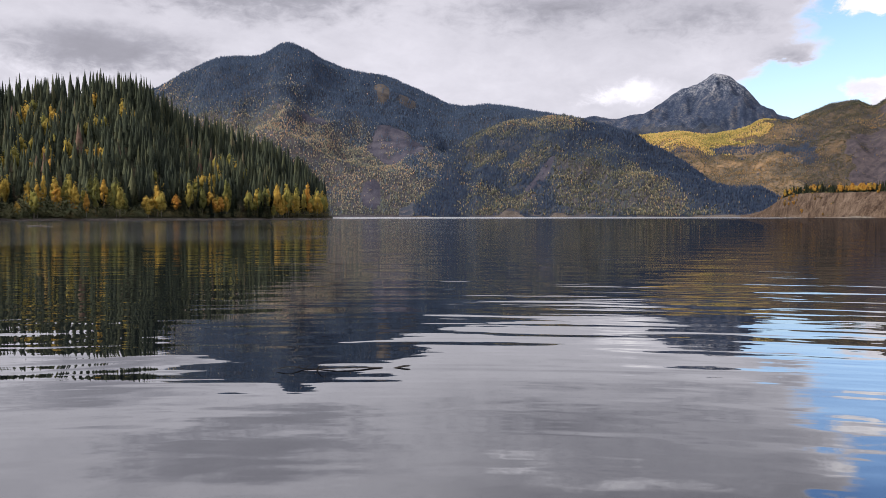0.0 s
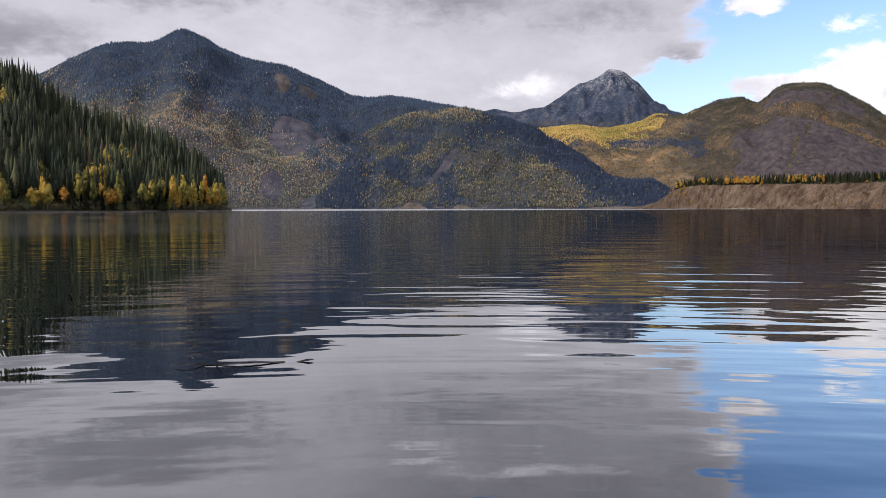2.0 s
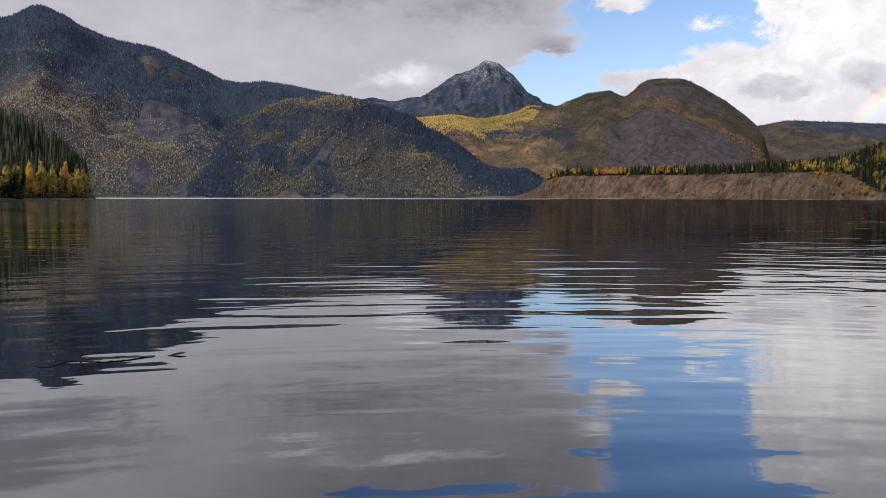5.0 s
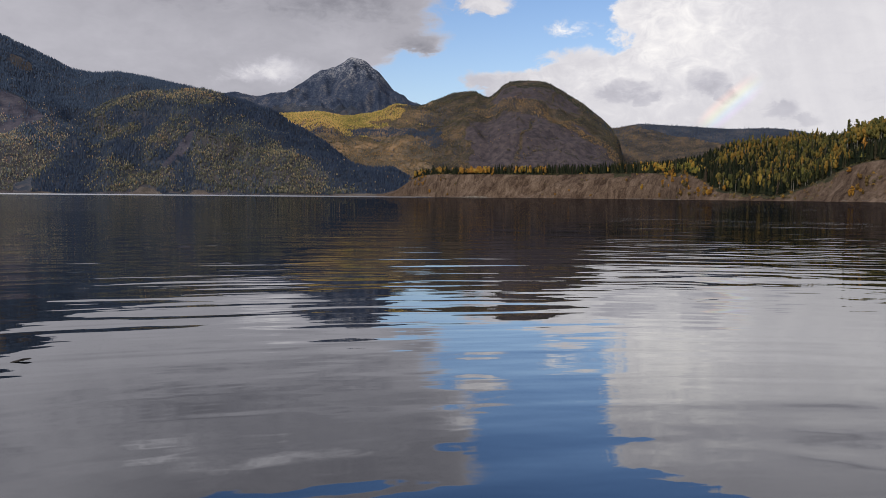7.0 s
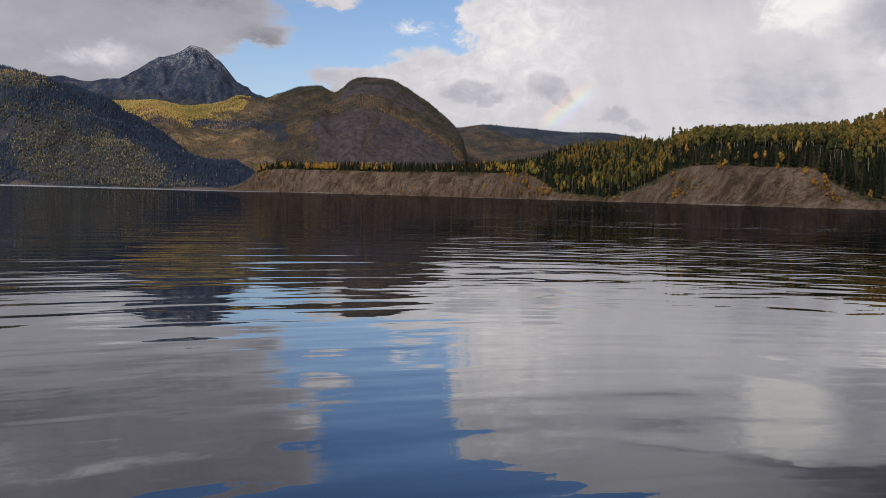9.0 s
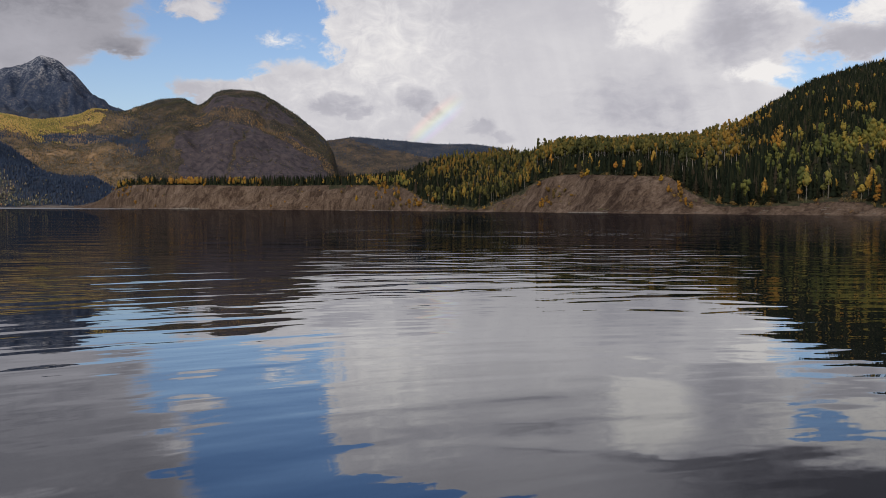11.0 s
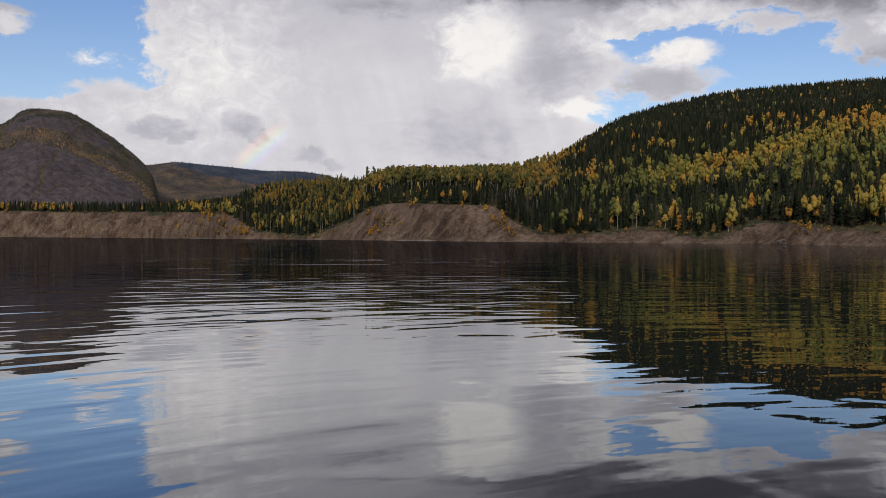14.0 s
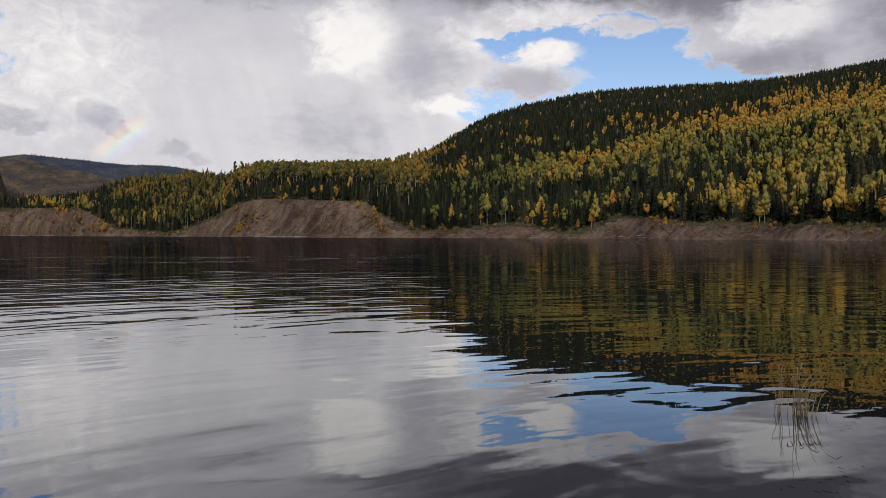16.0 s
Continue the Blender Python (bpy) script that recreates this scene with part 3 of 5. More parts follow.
right_edge = lambda az: line(az, (12, -0.06), (15, -0.04), (15.8, 0.15), (17.6, 1.25), (21, 1.47), (26.7, 1.5), (33.7, 1.62), (36, 1.5), (37.8, 0.5), (42, 0.3), (43.6, 0.9), (45.6, 2.1), (46.8, 2.42), (50, 2.45), (52.5, 2.38), (54.0, 2.3), (55.3, 1.3), (56.5, 0.7), (64, 0.67), (69.3, 0.36), (71.5, 1.2), (74.5, 0.88), (80.5, 0.66), (82, 0.5), (83.5, 0.92), (84.8, 0.5), (87, 0.3), (130, 0.3))
right_bank = lambda az: np.maximum(tan_deg(right_edge(az)) * (right_shore(az) * 1.05) + EYE, 1.6)
right_land = Land(right_shore, right_crest, lambda az: np.maximum(tan_deg(right_sky(az)) * right_crest(az) + EYE - TREE + 8.5 * rise(az, 56, 61), right_bank(az) + 2), 2700.0, 6.0, 160, 11, right_bank, 0.92)

left_shore = lambda az: line(az, (-80, 230), (-50, 300), (-31, 385), (-26, 405), (-20, 440), (-15, 475), (-12.4, 495), (-11, 505)) + 2 * bumps(np.asarray(az) * 30, 0 * np.asarray(az), 40, 3, 4)
left_crest = lambda az: left_shore(az) + line(az, (-80, 190), (-31, 170), (-24, 155), (-18, 112), (-14, 56), (-12.4, 22), (-11, 14))
left_sky = lambda az: line(az, (-80, 7.5), (-50, 7.5), (-33, 7.7), (-30, 8.4), (-27, 8.7), (-24.5, 8.3), (-23.1, 7.2), (-21, 6.3), (-18.8, 5.6), (-15.9, 4.3), (-14.4, 3.2), (-13.4, 1.9), (-12.6, 0.6), (-11, 0.0))
left_land = Land(left_shore, left_crest, lambda az: np.maximum(tan_deg(left_sky(az)) * left_crest(az) + EYE - TREE + 1, 2.0 + np.clip(-12.4 - az, -2, 0)), 1500.0, 4.0, 120, 21, lambda az: 1.5 + 0 * np.asarray(az, float))

m1_crest = lambda az: 3500.0 + 0 * np.asarray(az, float)
m1_sky = lambda az: line(az, (-75, 6), (-40, 6.5), (-30, 7.3), (-24, 8.15), (-22, 9.3), (-19.5, 10.4), (-17.3, 10.7), (-15.4, 11.6), (-14.3, 11.2), (-13.0, 10.4), (-10.5, 9.7), (-8.8, 9.5), (-6.7, 8.7), (-4.3, 7.62), (-1.5, 7.53), (1.9, 6.9), (6, 5.5), (12, 2.0))
mountain_a = Land(lambda az: 2320.0 + 40 * bumps(np.asarray(az) * 40, 0 * np.asarray(az), 300, 3, 5), m1_crest, lambda az: tan_deg(m1_sky(az)) * 3500 - 9, 4850.0, 125.0, 480, 31, None, 0.95)
spur_sky = lambda az: line(az, (-8, 1.0), (-6, 3.2), (-3.5, 5.2), (-1.0, 6.55), (1.5, 6.75), (3.7, 6.72), (5.7, 6.3), (7.5, 5.55), (9.4, 4.5), (11.6, 3.2), (13.7, 2.05), (15.7, 1.2), (16.8, 0.65), (18.2, 0.1))
mountain_b = Land(lambda az: 2260.0 + 40 * bumps(np.asarray(az) * 40, 0 * np.asarray(az), 300, 3, 6), lambda az: 2850.0 + 0 * np.asarray(az, float), lambda az: tan_deg(spur_sky(az)) * 2850 - 8, 3500.0, 75.0, 340, 41)
dome_sky = lambda az: line(az, (5, 5.0), (7.5, 5.4), (8.8, 5.45), (10.7, 5.68), (12.8, 5.4), (14.7, 5.62), (16.4, 6.22), (17.8, 6.16), (18.8, 6.55), (20.2, 7.12), (21.4, 7.2), (22.5, 6.9), (22.95, 7.2), (23.5, 7.72), (24.5, 7.95), (26.0, 7.8), (27.3, 7.25), (28.4, 6.6), (29.8, 5.6), (30.7, 4.8), (31.2, 4.0), (31.7, 2.4), (32.5, 1.0), (36, 0.3))
mountain_c = Land(lambda az: 2620.0 + 0 * np.asarray(az, float), lambda az: 3500.0 + 0 * np.asarray(az, float), lambda az: tan_deg(dome_sky(az)) * 3500 - 6, 4300.0, 60.0, 330, 51, None, 0.7)
peak_sky = lambda az: line(az, (2, 5.6), (4.9, 6.6), (6.4, 6.4), (8.3, 6.8), (10.1, 7.6), (11.2, 8.3), (12.4, 8.75), (13.3, 9.08), (13.9, 8.95), (14.7, 8.45), (16, 7.15), (17.7, 6.2), (20, 5.0), (24, 3.0))
mountain_d = Land(lambda az: 3700.0 + 0 * np.asarray(az, float), lambda az: 4560.0 + 0 * np.asarray(az, float), lambda az: tan_deg(peak_sky(az)) * 4560, 4900.0, 150.0, 230, 61)
low_sky = lambda az: line(az, (26, 4.2), (30.8, 4.55), (32.8, 4.85), (34.4, 4.75), (38.2, 4.45), (40.5, 4.4), (42, 4.3), (44, 3.9), (50, 3.2), (60, 2.5), (75, 2))
mountain_e = Land(lambda az: 3300.0 + 0 * np.asarray(az, float), lambda az: 4300.0 + 0 * np.asarray(az, float), lambda az: tan_deg(low_sky(az)) * 4300 + 3, 4850.0, 40.0, 400, 71)

# ---- ground and water ----


def disc(name, radii, n, z, mat, label, category):
    a = np.linspace(0, 2 * math.pi, n, endpoint=False)
    v = np.concatenate([[[0, 0, z]]] + [np.stack([r * np.cos(a), r * np.sin(a), np.full(n, z)], -1) for r in radii])
    f = [[0, 1 + i, 1 + (i + 1) % n, 1 + (i + 1) % n] for i in range(n)]
    tri = np.array([[0, 1 + i, 1 + (i + 1) % n] for i in range(n)])
    for b in range(len(radii) - 1):
        i = np.arange(n)
        p, q = 1 + b * n + i, 1 + b * n + (i + 1) % n
        tri = np.concatenate([tri, np.stack([p, p + n, q + n], -1), np.stack([p, q + n, q], -1)])
    return tagged(new(name, quick_mesh(name, v, tri, [mat])), label, category, kind="structure")


disc("ground", (20, 200, 1500, 4950), 96, -4.2, bed_mat, "dark gravel lake bed under the water", "ground")
disc("water", (5, 40, 300, 1500, 4940), 96, 0.0, lake_water, "calm rippled lake water that mirrors hills and sky", "water")

rows_near = np.concatenate([[-0.02], np.linspace(0, 0.14, 40), np.linspace(0.15, 1.0, 60), np.linspace(1.1, 2.0, 10)])
rows_far = np.concatenate([[-0.02], np.linspace(0, 1.0, 90), np.linspace(1.04, 2.0, 14)])


def right_pick(az, r, z):
    d = r - right_shore(az)
    x, y = spot(az, r)
    w = right_land.bank_width(az) + 5 * bumps(x, y, 18, 3, 77)
    return np.where((d < 1.3) & (bumps(x, y, 70, 3, 78) > 0.1), 2, np.where((d < w) | (az < 17.3), 0, 1))


rows_right = np.concatenate([[-0.02], np.linspace(0, 0.10, 44), np.linspace(0.105, 0.2, 12), np.linspace(0.22, 1.0, 30), np.linspace(1.1, 2.0, 8)])
right_land.mesh("hill_right", 14.8, 110, 760, rows_right, [soil, floor_mat, gravel], right_pick, "bare eroded soil bank below an autumn forest slope")
left_land.mesh("hill_left", -80, -12.55, 200, rows_near, [gravel, floor_mat], lambda az, r, z: np.where(z < 0.9, 0, 1), "wooded point with a narrow gravel shore")


def scree_a(az, r):
    x, y = spot(az, r)
    n = bumps(x, y, 160, 4, 81)
    patch = np.exp(-((az + 8.3) / 2.3) ** 2 - ((r - 2830) / 200) ** 2) + np.exp(-((az + 10.0) / 1.2) ** 2 - ((r - 2420) / 100) ** 2) * 0.8 + np.exp(-((az + 14.0) / 2.5) ** 2 - ((r - 2850) / 160) ** 2) * 0.75
    return patch + 0.35 * n > 0.55


def meadow_a(az, r):
    x, y = spot(az, r)
    return np.exp(-((az + 9.2) / 0.75) ** 2 - ((r - 3260) / 140) ** 2) + np.exp(-((az + 7.3) / 0.9) ** 2 - ((r - 3250 - 40 * (az + 7.3)) / 60) ** 2) + 0.2 * bumps(x, y, 90, 3, 83) > 0.6


def outcrop(az, r, z):
    x, y = spot(az, r)
    n = bumps(x, y, 60, 3, 85)
    tall = 26 * np.exp(-((az + 0.3) / 0.75) ** 4) + 17 * np.exp(-((az - 3.0) / 0.5) ** 4) + 4 * np.exp(-((az - 13.5) / 1.6) ** 4) + 3 * np.exp(-((az + 6.5) / 0.7) ** 4)
    return z < (tall + 1.0) * (1 + 0.6 * n)


def slope_noise(az, r):
    return stand(az, r, 90, 10) + 0.5 * stand(az, r, 260, 9)


def woods_a(az, r, z):
    """Pale broad-leaved woods below, dark firs on the upper slope; shade of the spur-side valley put in as firs."""
    el, rough = np.degrees(np.arctan2(z, r)), slope_noise(az, r)
    line_up = np.clip(5.9 - 0.42 * (az + 10), 3.8, 8.4) + 1.5 * rough
    return (1 - rise(el - line_up, -2.4, 0.9)) * (1 - 0.92 * np.exp(-((az + 3.0 + 0.4 * rough) / 1.5) ** 2))


def sunlit_crest_b(az, r, z):
    """The spur's sunlit crest, its light put in as more and brighter leafy trees."""
    el = np.degrees(np.arctan2(z, r))
    return np.exp(-((az - 1.6) / 2.9) ** 4) * (1 - rise(spur_sky(az) - el + 0.35 * stand(az, r, 60, 11), 0.45, 1.0))


def woods_b(az, r, z):
    el, rough = np.degrees(np.arctan2(z, r)), slope_noise(az, r)
    under = spur_sky(az) - el
    lower = np.where(az < 4.0, 0.9, rise(under - 0.10 * np.clip(az - 6, 0, 6), 0.8, 1.9)) * (1 - 0.85 * np.exp(-((az + 4.5) / 1.6) ** 2)) * rise(rough, -0.7, 0.1)
    lower *= 1 - 0.3 * np.exp(-((el - 4.7 + 0.3 * (az - 5)) / 0.55) ** 2)
    return np.maximum(lower, sunlit_crest_b(az, r, z))


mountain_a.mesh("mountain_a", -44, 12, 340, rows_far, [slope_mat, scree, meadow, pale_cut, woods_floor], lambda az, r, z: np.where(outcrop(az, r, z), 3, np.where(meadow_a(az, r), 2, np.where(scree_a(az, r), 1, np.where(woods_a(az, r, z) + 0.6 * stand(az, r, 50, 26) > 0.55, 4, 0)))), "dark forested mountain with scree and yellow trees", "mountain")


def scree_b(az, r):
    x, y = spot(az, r)
    return np.exp(-((az - 1.9 - (r - 2460) * 0.013) / 0.5) ** 2 - ((r - 2460) / 110) ** 2) + 0.25 * bumps(x, y, 60, 3, 87) > 0.55


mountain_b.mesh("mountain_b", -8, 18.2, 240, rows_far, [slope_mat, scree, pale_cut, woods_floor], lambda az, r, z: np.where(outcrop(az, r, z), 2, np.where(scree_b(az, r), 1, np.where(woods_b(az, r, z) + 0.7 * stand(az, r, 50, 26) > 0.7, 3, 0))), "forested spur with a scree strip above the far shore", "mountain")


def cliff_c(az, r):
    x, y = spot(az, r)
    n = 0.6 * bumps(x, y, 200, 4, 91) + 0.8 * bumps(x, y, 45, 3, 92)
    face = np.exp(-((az - 26.1) / 5.3) ** 6 - ((r - 2860) / 240) ** 4)
    cap = np.exp(-((az - 25.8) / 3.4) ** 4 - ((r - 3300) / 150) ** 4) * 0.85
    ledge = np.abs(r - 3110 + 22 * (az - 25) + 40 * n) < 30 + 34 * n
    gully = np.abs(az - 24.5 - (r - 2780) * 0.0042 + 0.5 * n) < 0.10 + 0.12 * n
    return (face + cap + 0.25 * n > 0.5) & ~ledge & ~gully


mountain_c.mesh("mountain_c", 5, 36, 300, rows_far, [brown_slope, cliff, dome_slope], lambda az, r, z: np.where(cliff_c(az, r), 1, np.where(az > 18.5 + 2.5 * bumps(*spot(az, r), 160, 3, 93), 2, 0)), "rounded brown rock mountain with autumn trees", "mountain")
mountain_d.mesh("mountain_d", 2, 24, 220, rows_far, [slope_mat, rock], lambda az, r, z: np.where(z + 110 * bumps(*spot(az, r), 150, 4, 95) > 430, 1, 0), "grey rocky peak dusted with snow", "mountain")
def behind_e(az, r, z):
    """The darker ridge that shows behind the brown one."""
    return np.degrees(np.arctan2(z, r)) > 4.75 - 0.24 * (az - 33.0) + 0.35 * bumps(*spot(az, r), 200, 3, 97)


mountain_e.mesh("mountain_e", 26, 75, 160, rows_far, [dome_slope, slope_mat], lambda az, r, z: np.where(behind_e(az, r, z), 1, 0), "low distant wooded ridge", "mountain")

# ---- trees ----
rng = np.random.default_rng(5)


def tube(points, radii, sides=5):
    """A tapered tube along points: triangles."""
    v, f = [], []
    for p, r in zip(points, radii):
        for s in range(sides):
            a = 2 * math.pi * s / sides
            v.append((p[0] + r * math.cos(a), p[1] + r * math.sin(a), p[2]))
    for i in range(len(points) - 1):
        for s in range(sides):
            a, b = i * sides + s, i * sides + (s + 1) % sides
            f += [(a, b, b + sides), (a, b + sides, a + sides)]
    return np.array(v), np.array(f)


def joined(*pieces):
    vs, fs, n = [], [], 0
    for v, f in pieces:
        vs.append(np.asarray(v, float))
        fs.append(np.asarray(f) + n)
        n += len(v)
    return np.concatenate(vs), np.concatenate(fs)


def spruce_shape(r, tiers, boughs, height=18.0, girth=2.3):
    """Trunk and crown of a narrow spruce: whorls of drooping boughs round a thin core."""
    trunk = tube([(0, 0, -0.6), (0, 0, height * 0.5), (0, 0, height * 0.97)], [0.2, 0.12, 0.02], 5)
    v, f = [], []
    for i in range(tiers):
        u = (i + 0.4 * r.random()) / tiers
        z = height * (0.07 + 0.91 * u)
        reach = girth * min(1.0, 1.1 * (1 - u) ** 0.85) * (0.7 + 0.5 * r.random()) * (0.8 if u < 0.15 else 1.0) + 0.16
        for b in range(max(3, round(boughs * (1 - 0.5 * u)))):
            a = r.random() * 6.283
            q = reach * (0.65 + 0.55 * r.random())
            w = 0.20 * q + 0.16
            drop = q * (0.35 + 0.3 * r.random())
            c, s = math.cos(a), math.sin(a)
            n = len(v)
            v += [(0, 0, z + 0.1 * q), (c * q * 0.6 - s * w, s * q * 0.6 + c * w, z - drop * 0.75), (c * q, s * q, z - drop), (c * q * 0.6 + s * w, s * q * 0.6 - c * w, z - drop * 0.75), (c * q * 0.55, s * q * 0.55, z - drop * 0.2)]
            f += [(n, n + 1, n + 4), (n + 1, n + 2, n + 4), (n + 2, n + 3, n + 4), (n + 3, n, n + 4)]
    core = tube([(0, 0, height * 0.08), (0, 0, height * 0.5), (0, 0, height * 0.93)], [girth * 0.4, girth * 0.24, 0.04], 6)
    return trunk, joined((np.array(v), np.array(f)), core)


PHI = (1 + 5**0.5) / 2
ICO_V = np.array([(-1, PHI, 0), (1, PHI, 0), (-1, -PHI, 0), (1, -PHI, 0), (0, -1, PHI), (0, 1, PHI), (0, -1, -PHI), (0, 1, -PHI), (PHI, 0, -1), (PHI, 0, 1), (-PHI, 0, -1), (-PHI, 0, 1)]) / 1.902
ICO_F = np.array([(0, 11, 5), (0, 5, 1), (0, 1, 7), (0, 7, 10), (0, 10, 11), (1, 5, 9), (5, 11, 4), (11, 10, 2), (10, 7, 6), (7, 1, 8), (3, 9, 4), (3, 4, 2), (3, 2, 6), (3, 6, 8), (3, 8, 9), (4, 9, 5), (2, 4, 11), (6, 2, 10), (8, 6, 7), (9, 8, 1)])


def lump(r, centre, size, tall=1.15):
    """A ragged leaf mass."""
    v = ICO_V * (0.6 + 0.7 * r.random((12, 1))) * size
    return v * (1, 1, tall) + centre, ICO_F


def aspen_shape(r, clumps, height=16.0, width=2.6, bare=0.35, leaf=0.62, lumps=10, limbs=9, solid=1.0):
    """Pale trunk with limbs, and an uneven crown of leaf masses with loose leaf clumps round them."""
    lean = r.normal(0, 0.25, 2)
    parts = [tube([(0, 0, -0.6), (lean[0] * 0.5, lean[1] * 0.5, height * 0.5), (lean[0], lean[1], height * 0.93)], [0.17, 0.12, 0.025], 5)]
    knots = []
    for i in range(limbs):
        u = bare + (0.9 - bare) * (i + r.random()) / limbs
        a = r.random() * 6.283
        q = width * (0.95 - abs(u - 0.58) * 1.5) * (0.45 + 0.5 * r.random())
        base = np.array([lean[0] * u, lean[1] * u, height * u])
        tip = base + (q * math.cos(a), q * math.sin(a), q * 0.6)
        parts.append(tube([base, (base + tip) / 2 + (0, 0, 0.1), tip], [0.06, 0.04, 0.012], 3))
        knots.append(tip)
    knots.append(np.array([lean[0], lean[1], height * 0.95]))
    knots = np.array(knots)
    masses = []
    for i in range(lumps):
        c = knots[i % len(knots)] * (0.92, 0.92, 1) + r.normal(0, 0.15, 3)
        u = c[2] / height
        masses.append(lump(r, c, solid * width * (0.5 - 0.35 * abs(u - 0.58)) * (0.75 + 0.5 * r.random()) * (10 / (lumps + 5)) ** 0.33, 1.0 + 2.4 / (lumps + 1)))
    centre = np.array([0, 0, height * (bare + 0.95) / 2])
    p = knots[r.integers(0, len(knots), clumps)] + r.normal(0, 1, (clumps, 3)) * (width * 0.27, width * 0.27, width * 0.34)
    size = leaf * (0.6 + 0.8 * r.random(clumps))
    n = p - centre
    n /= np.linalg.norm(n, axis=1)[:, None]
    n += r.normal(0, 0.55, (clumps, 3))
    n /= np.linalg.norm(n, axis=1)[:, None]
    a = np.cross(n, r.normal(size=(clumps, 3)))
    a /= np.linalg.norm(a, axis=1)[:, None]
    b = np.cross(n, a)
    a, b = a * size[:, None], b * size[:, None] * 0.8
    v = np.stack([p - a, p - b * 0.8 + a * 0.1, p + a * 0.9, p + b], 1).reshape(-1, 3)
    i = np.arange(clumps)[:, None] * 4
    return joined(*parts), joined((v, np.concatenate([i + (0, 1, 2), i + (0, 2, 3)])), *masses)


def cone_spruce(r, tiers, points, height=18.0, girth=2.6):
    """A full spruce as stacked whorls whose bough tips stand out raggedly."""
    v, f = [], []
    for i in range(tiers):
        u = i / tiers
        z0 = height * (0.05 + 0.86 * u)
        z1 = min(height, z0 + height * (0.30 + 0.10 * (1 - u)))
        w = girth * (1 - u) ** 0.8 * (0.85 + 0.3 * r.random()) + 0.12
        n, turn_by = len(v), r.random() * 6.283
        for q in range(2 * points):
            a = turn_by + 3.1416 * (q + 0.5 * r.random()) / points
            out = w * (0.75 + 0.5 * r.random()) if q % 2 else w * (0.40 + 0.2 * r.random())
            v.append((out * math.cos(a), out * math.sin(a), z0 + (r.normal(-0.25, 0.3) if q % 2 else 0.5)))
        v.append((r.normal(0, 0.06), r.normal(0, 0.06), z1))
        f += [(n + q, n + (q + 1) % (2 * points), n + 2 * points) for q in range(2 * points)]
    return np.array(v), np.array(f)


OCT_V = np.array([(1, 0, 0), (0, 1, 0), (-1, 0, 0), (0, -1, 0), (0, 0, 1), (0, 0, -1)], float)
OCT_F = np.array([(0, 1, 4), (1, 2, 4), (2, 3, 4), (3, 0, 4), (1, 0, 5), (2, 1, 5), (3, 2, 5), (0, 3, 5)])


def leafy_crown(r, lumps, clumps, height=15.0, width=2.6, bare=0.2, leaf=0.6):
    """An egg-shaped crown of many small ragged leaf masses, with loose leaf clumps at its edge."""
    def around(n):
        d = r.normal(size=(n, 3))
        d /= np.linalg.norm(d, axis=1)[:, None]
        d[:, 2] = np.abs(d[:, 2] + 0.25) * np.sign(d[:, 2] + 0.1)
        half = height * (1 - bare) / 2
        c = np.array([0, 0, height * bare + half])
        narrow = 1 - 0.35 * np.clip(d[:, 2:3], 0, 1)
        return d, c, np.array([width, width, half]) * (narrow * (1, 1, 0) + (0, 0, 1))
    pieces = []
    d, c, ext = around(lumps)
    for i in range(lumps):
        p = c + d[i] * ext[i] * (0.35 + 0.4 * r.random())
        turned = r.normal(size=(3, 3))
        q, _ = np.linalg.qr(turned)
        pieces.append(((OCT_V * (0.65 + 0.6 * r.random((6, 1)))) @ q * width * 0.47 * (0.75 + 0.5 * r.random()) * (1, 1, 1.8) + p, OCT_F))
    d, c, ext = around(clumps)
    p = c + d * ext * (0.72 + 0.34 * r.random((clumps, 1)))
    n = d + r.normal(0, 0.5, (clumps, 3))
    n /= np.linalg.norm(n, axis=1)[:, None]
    a = np.cross(n, r.normal(size=(clumps, 3)))
    a *= (leaf * (0.6 + 0.8 * r.random(clumps)) / np.linalg.norm(a, axis=1))[:, None]
    b = np.cross(n, a) * 0.8
    v = np.stack([p - a, p - b * 0.8 + a * 0.1, p + a * 0.9, p + b], 1).reshape(-1, 3)
    i = np.arange(clumps)[:, None] * 4
    return joined((v, np.concatenate([i + (0, 1, 2), i + (0, 2, 3)])), *pieces)


def distant_spruce(r):
    """Spruce of a far slope: three ragged cones."""
    v, f = [], []
    for z0, z1, w in ((1.5, 9, 2.4), (6, 14, 1.7), (11, 18, 1.0)):
        n = len(v)
        for s in range(5):
            a = 6.283 * (s + r.random() * 0.5) / 5
            q = w * (0.7 + 0.6 * r.random())
            v.append((q * math.cos(a), q * math.sin(a), z0 + r.normal(0, 0.5)))
        v.append((0, 0, z1))
        f += [(n + s, n + (s + 1) % 5, n + 5) for s in range(5)]
    return np.array(v), np.array(f)


def distant_aspen(r, clumps=3):
    """Broad-leaved tree of a hillside seen from far: one ragged leaf mass and a few loose clumps."""
    _, crown = aspen_shape(r, clumps, 14.0, 3.4, 0.3, 1.3, 1, 1)
    v, f = lump(r, (0, 0, 9.0), 1.0)
    return joined(((v - (0, 0, 9.0)) * (2.2, 2.2, 3.8) + (0, 0, 9.0), f), (crown[0][:clumps * 4], crown[1][:clumps * 2]))


def tiny_spruce(r):
    """Conifer of a mountain slope: one ragged cone."""
    v = []
    for q in range(4):
        a = 6.283 * (q + r.random() * 0.5) / 4
        d = 2.5 * (0.6 + 0.7 * r.random())
        v.append((d * math.cos(a), d * math.sin(a), 1.0 + r.normal(0, 1.0)))
    v.append((r.normal(0, 0.3), r.normal(0, 0.3), 18.0))
    return np.array(v), np.array([(q, (q + 1) % 4, 4) for q in range(4)])


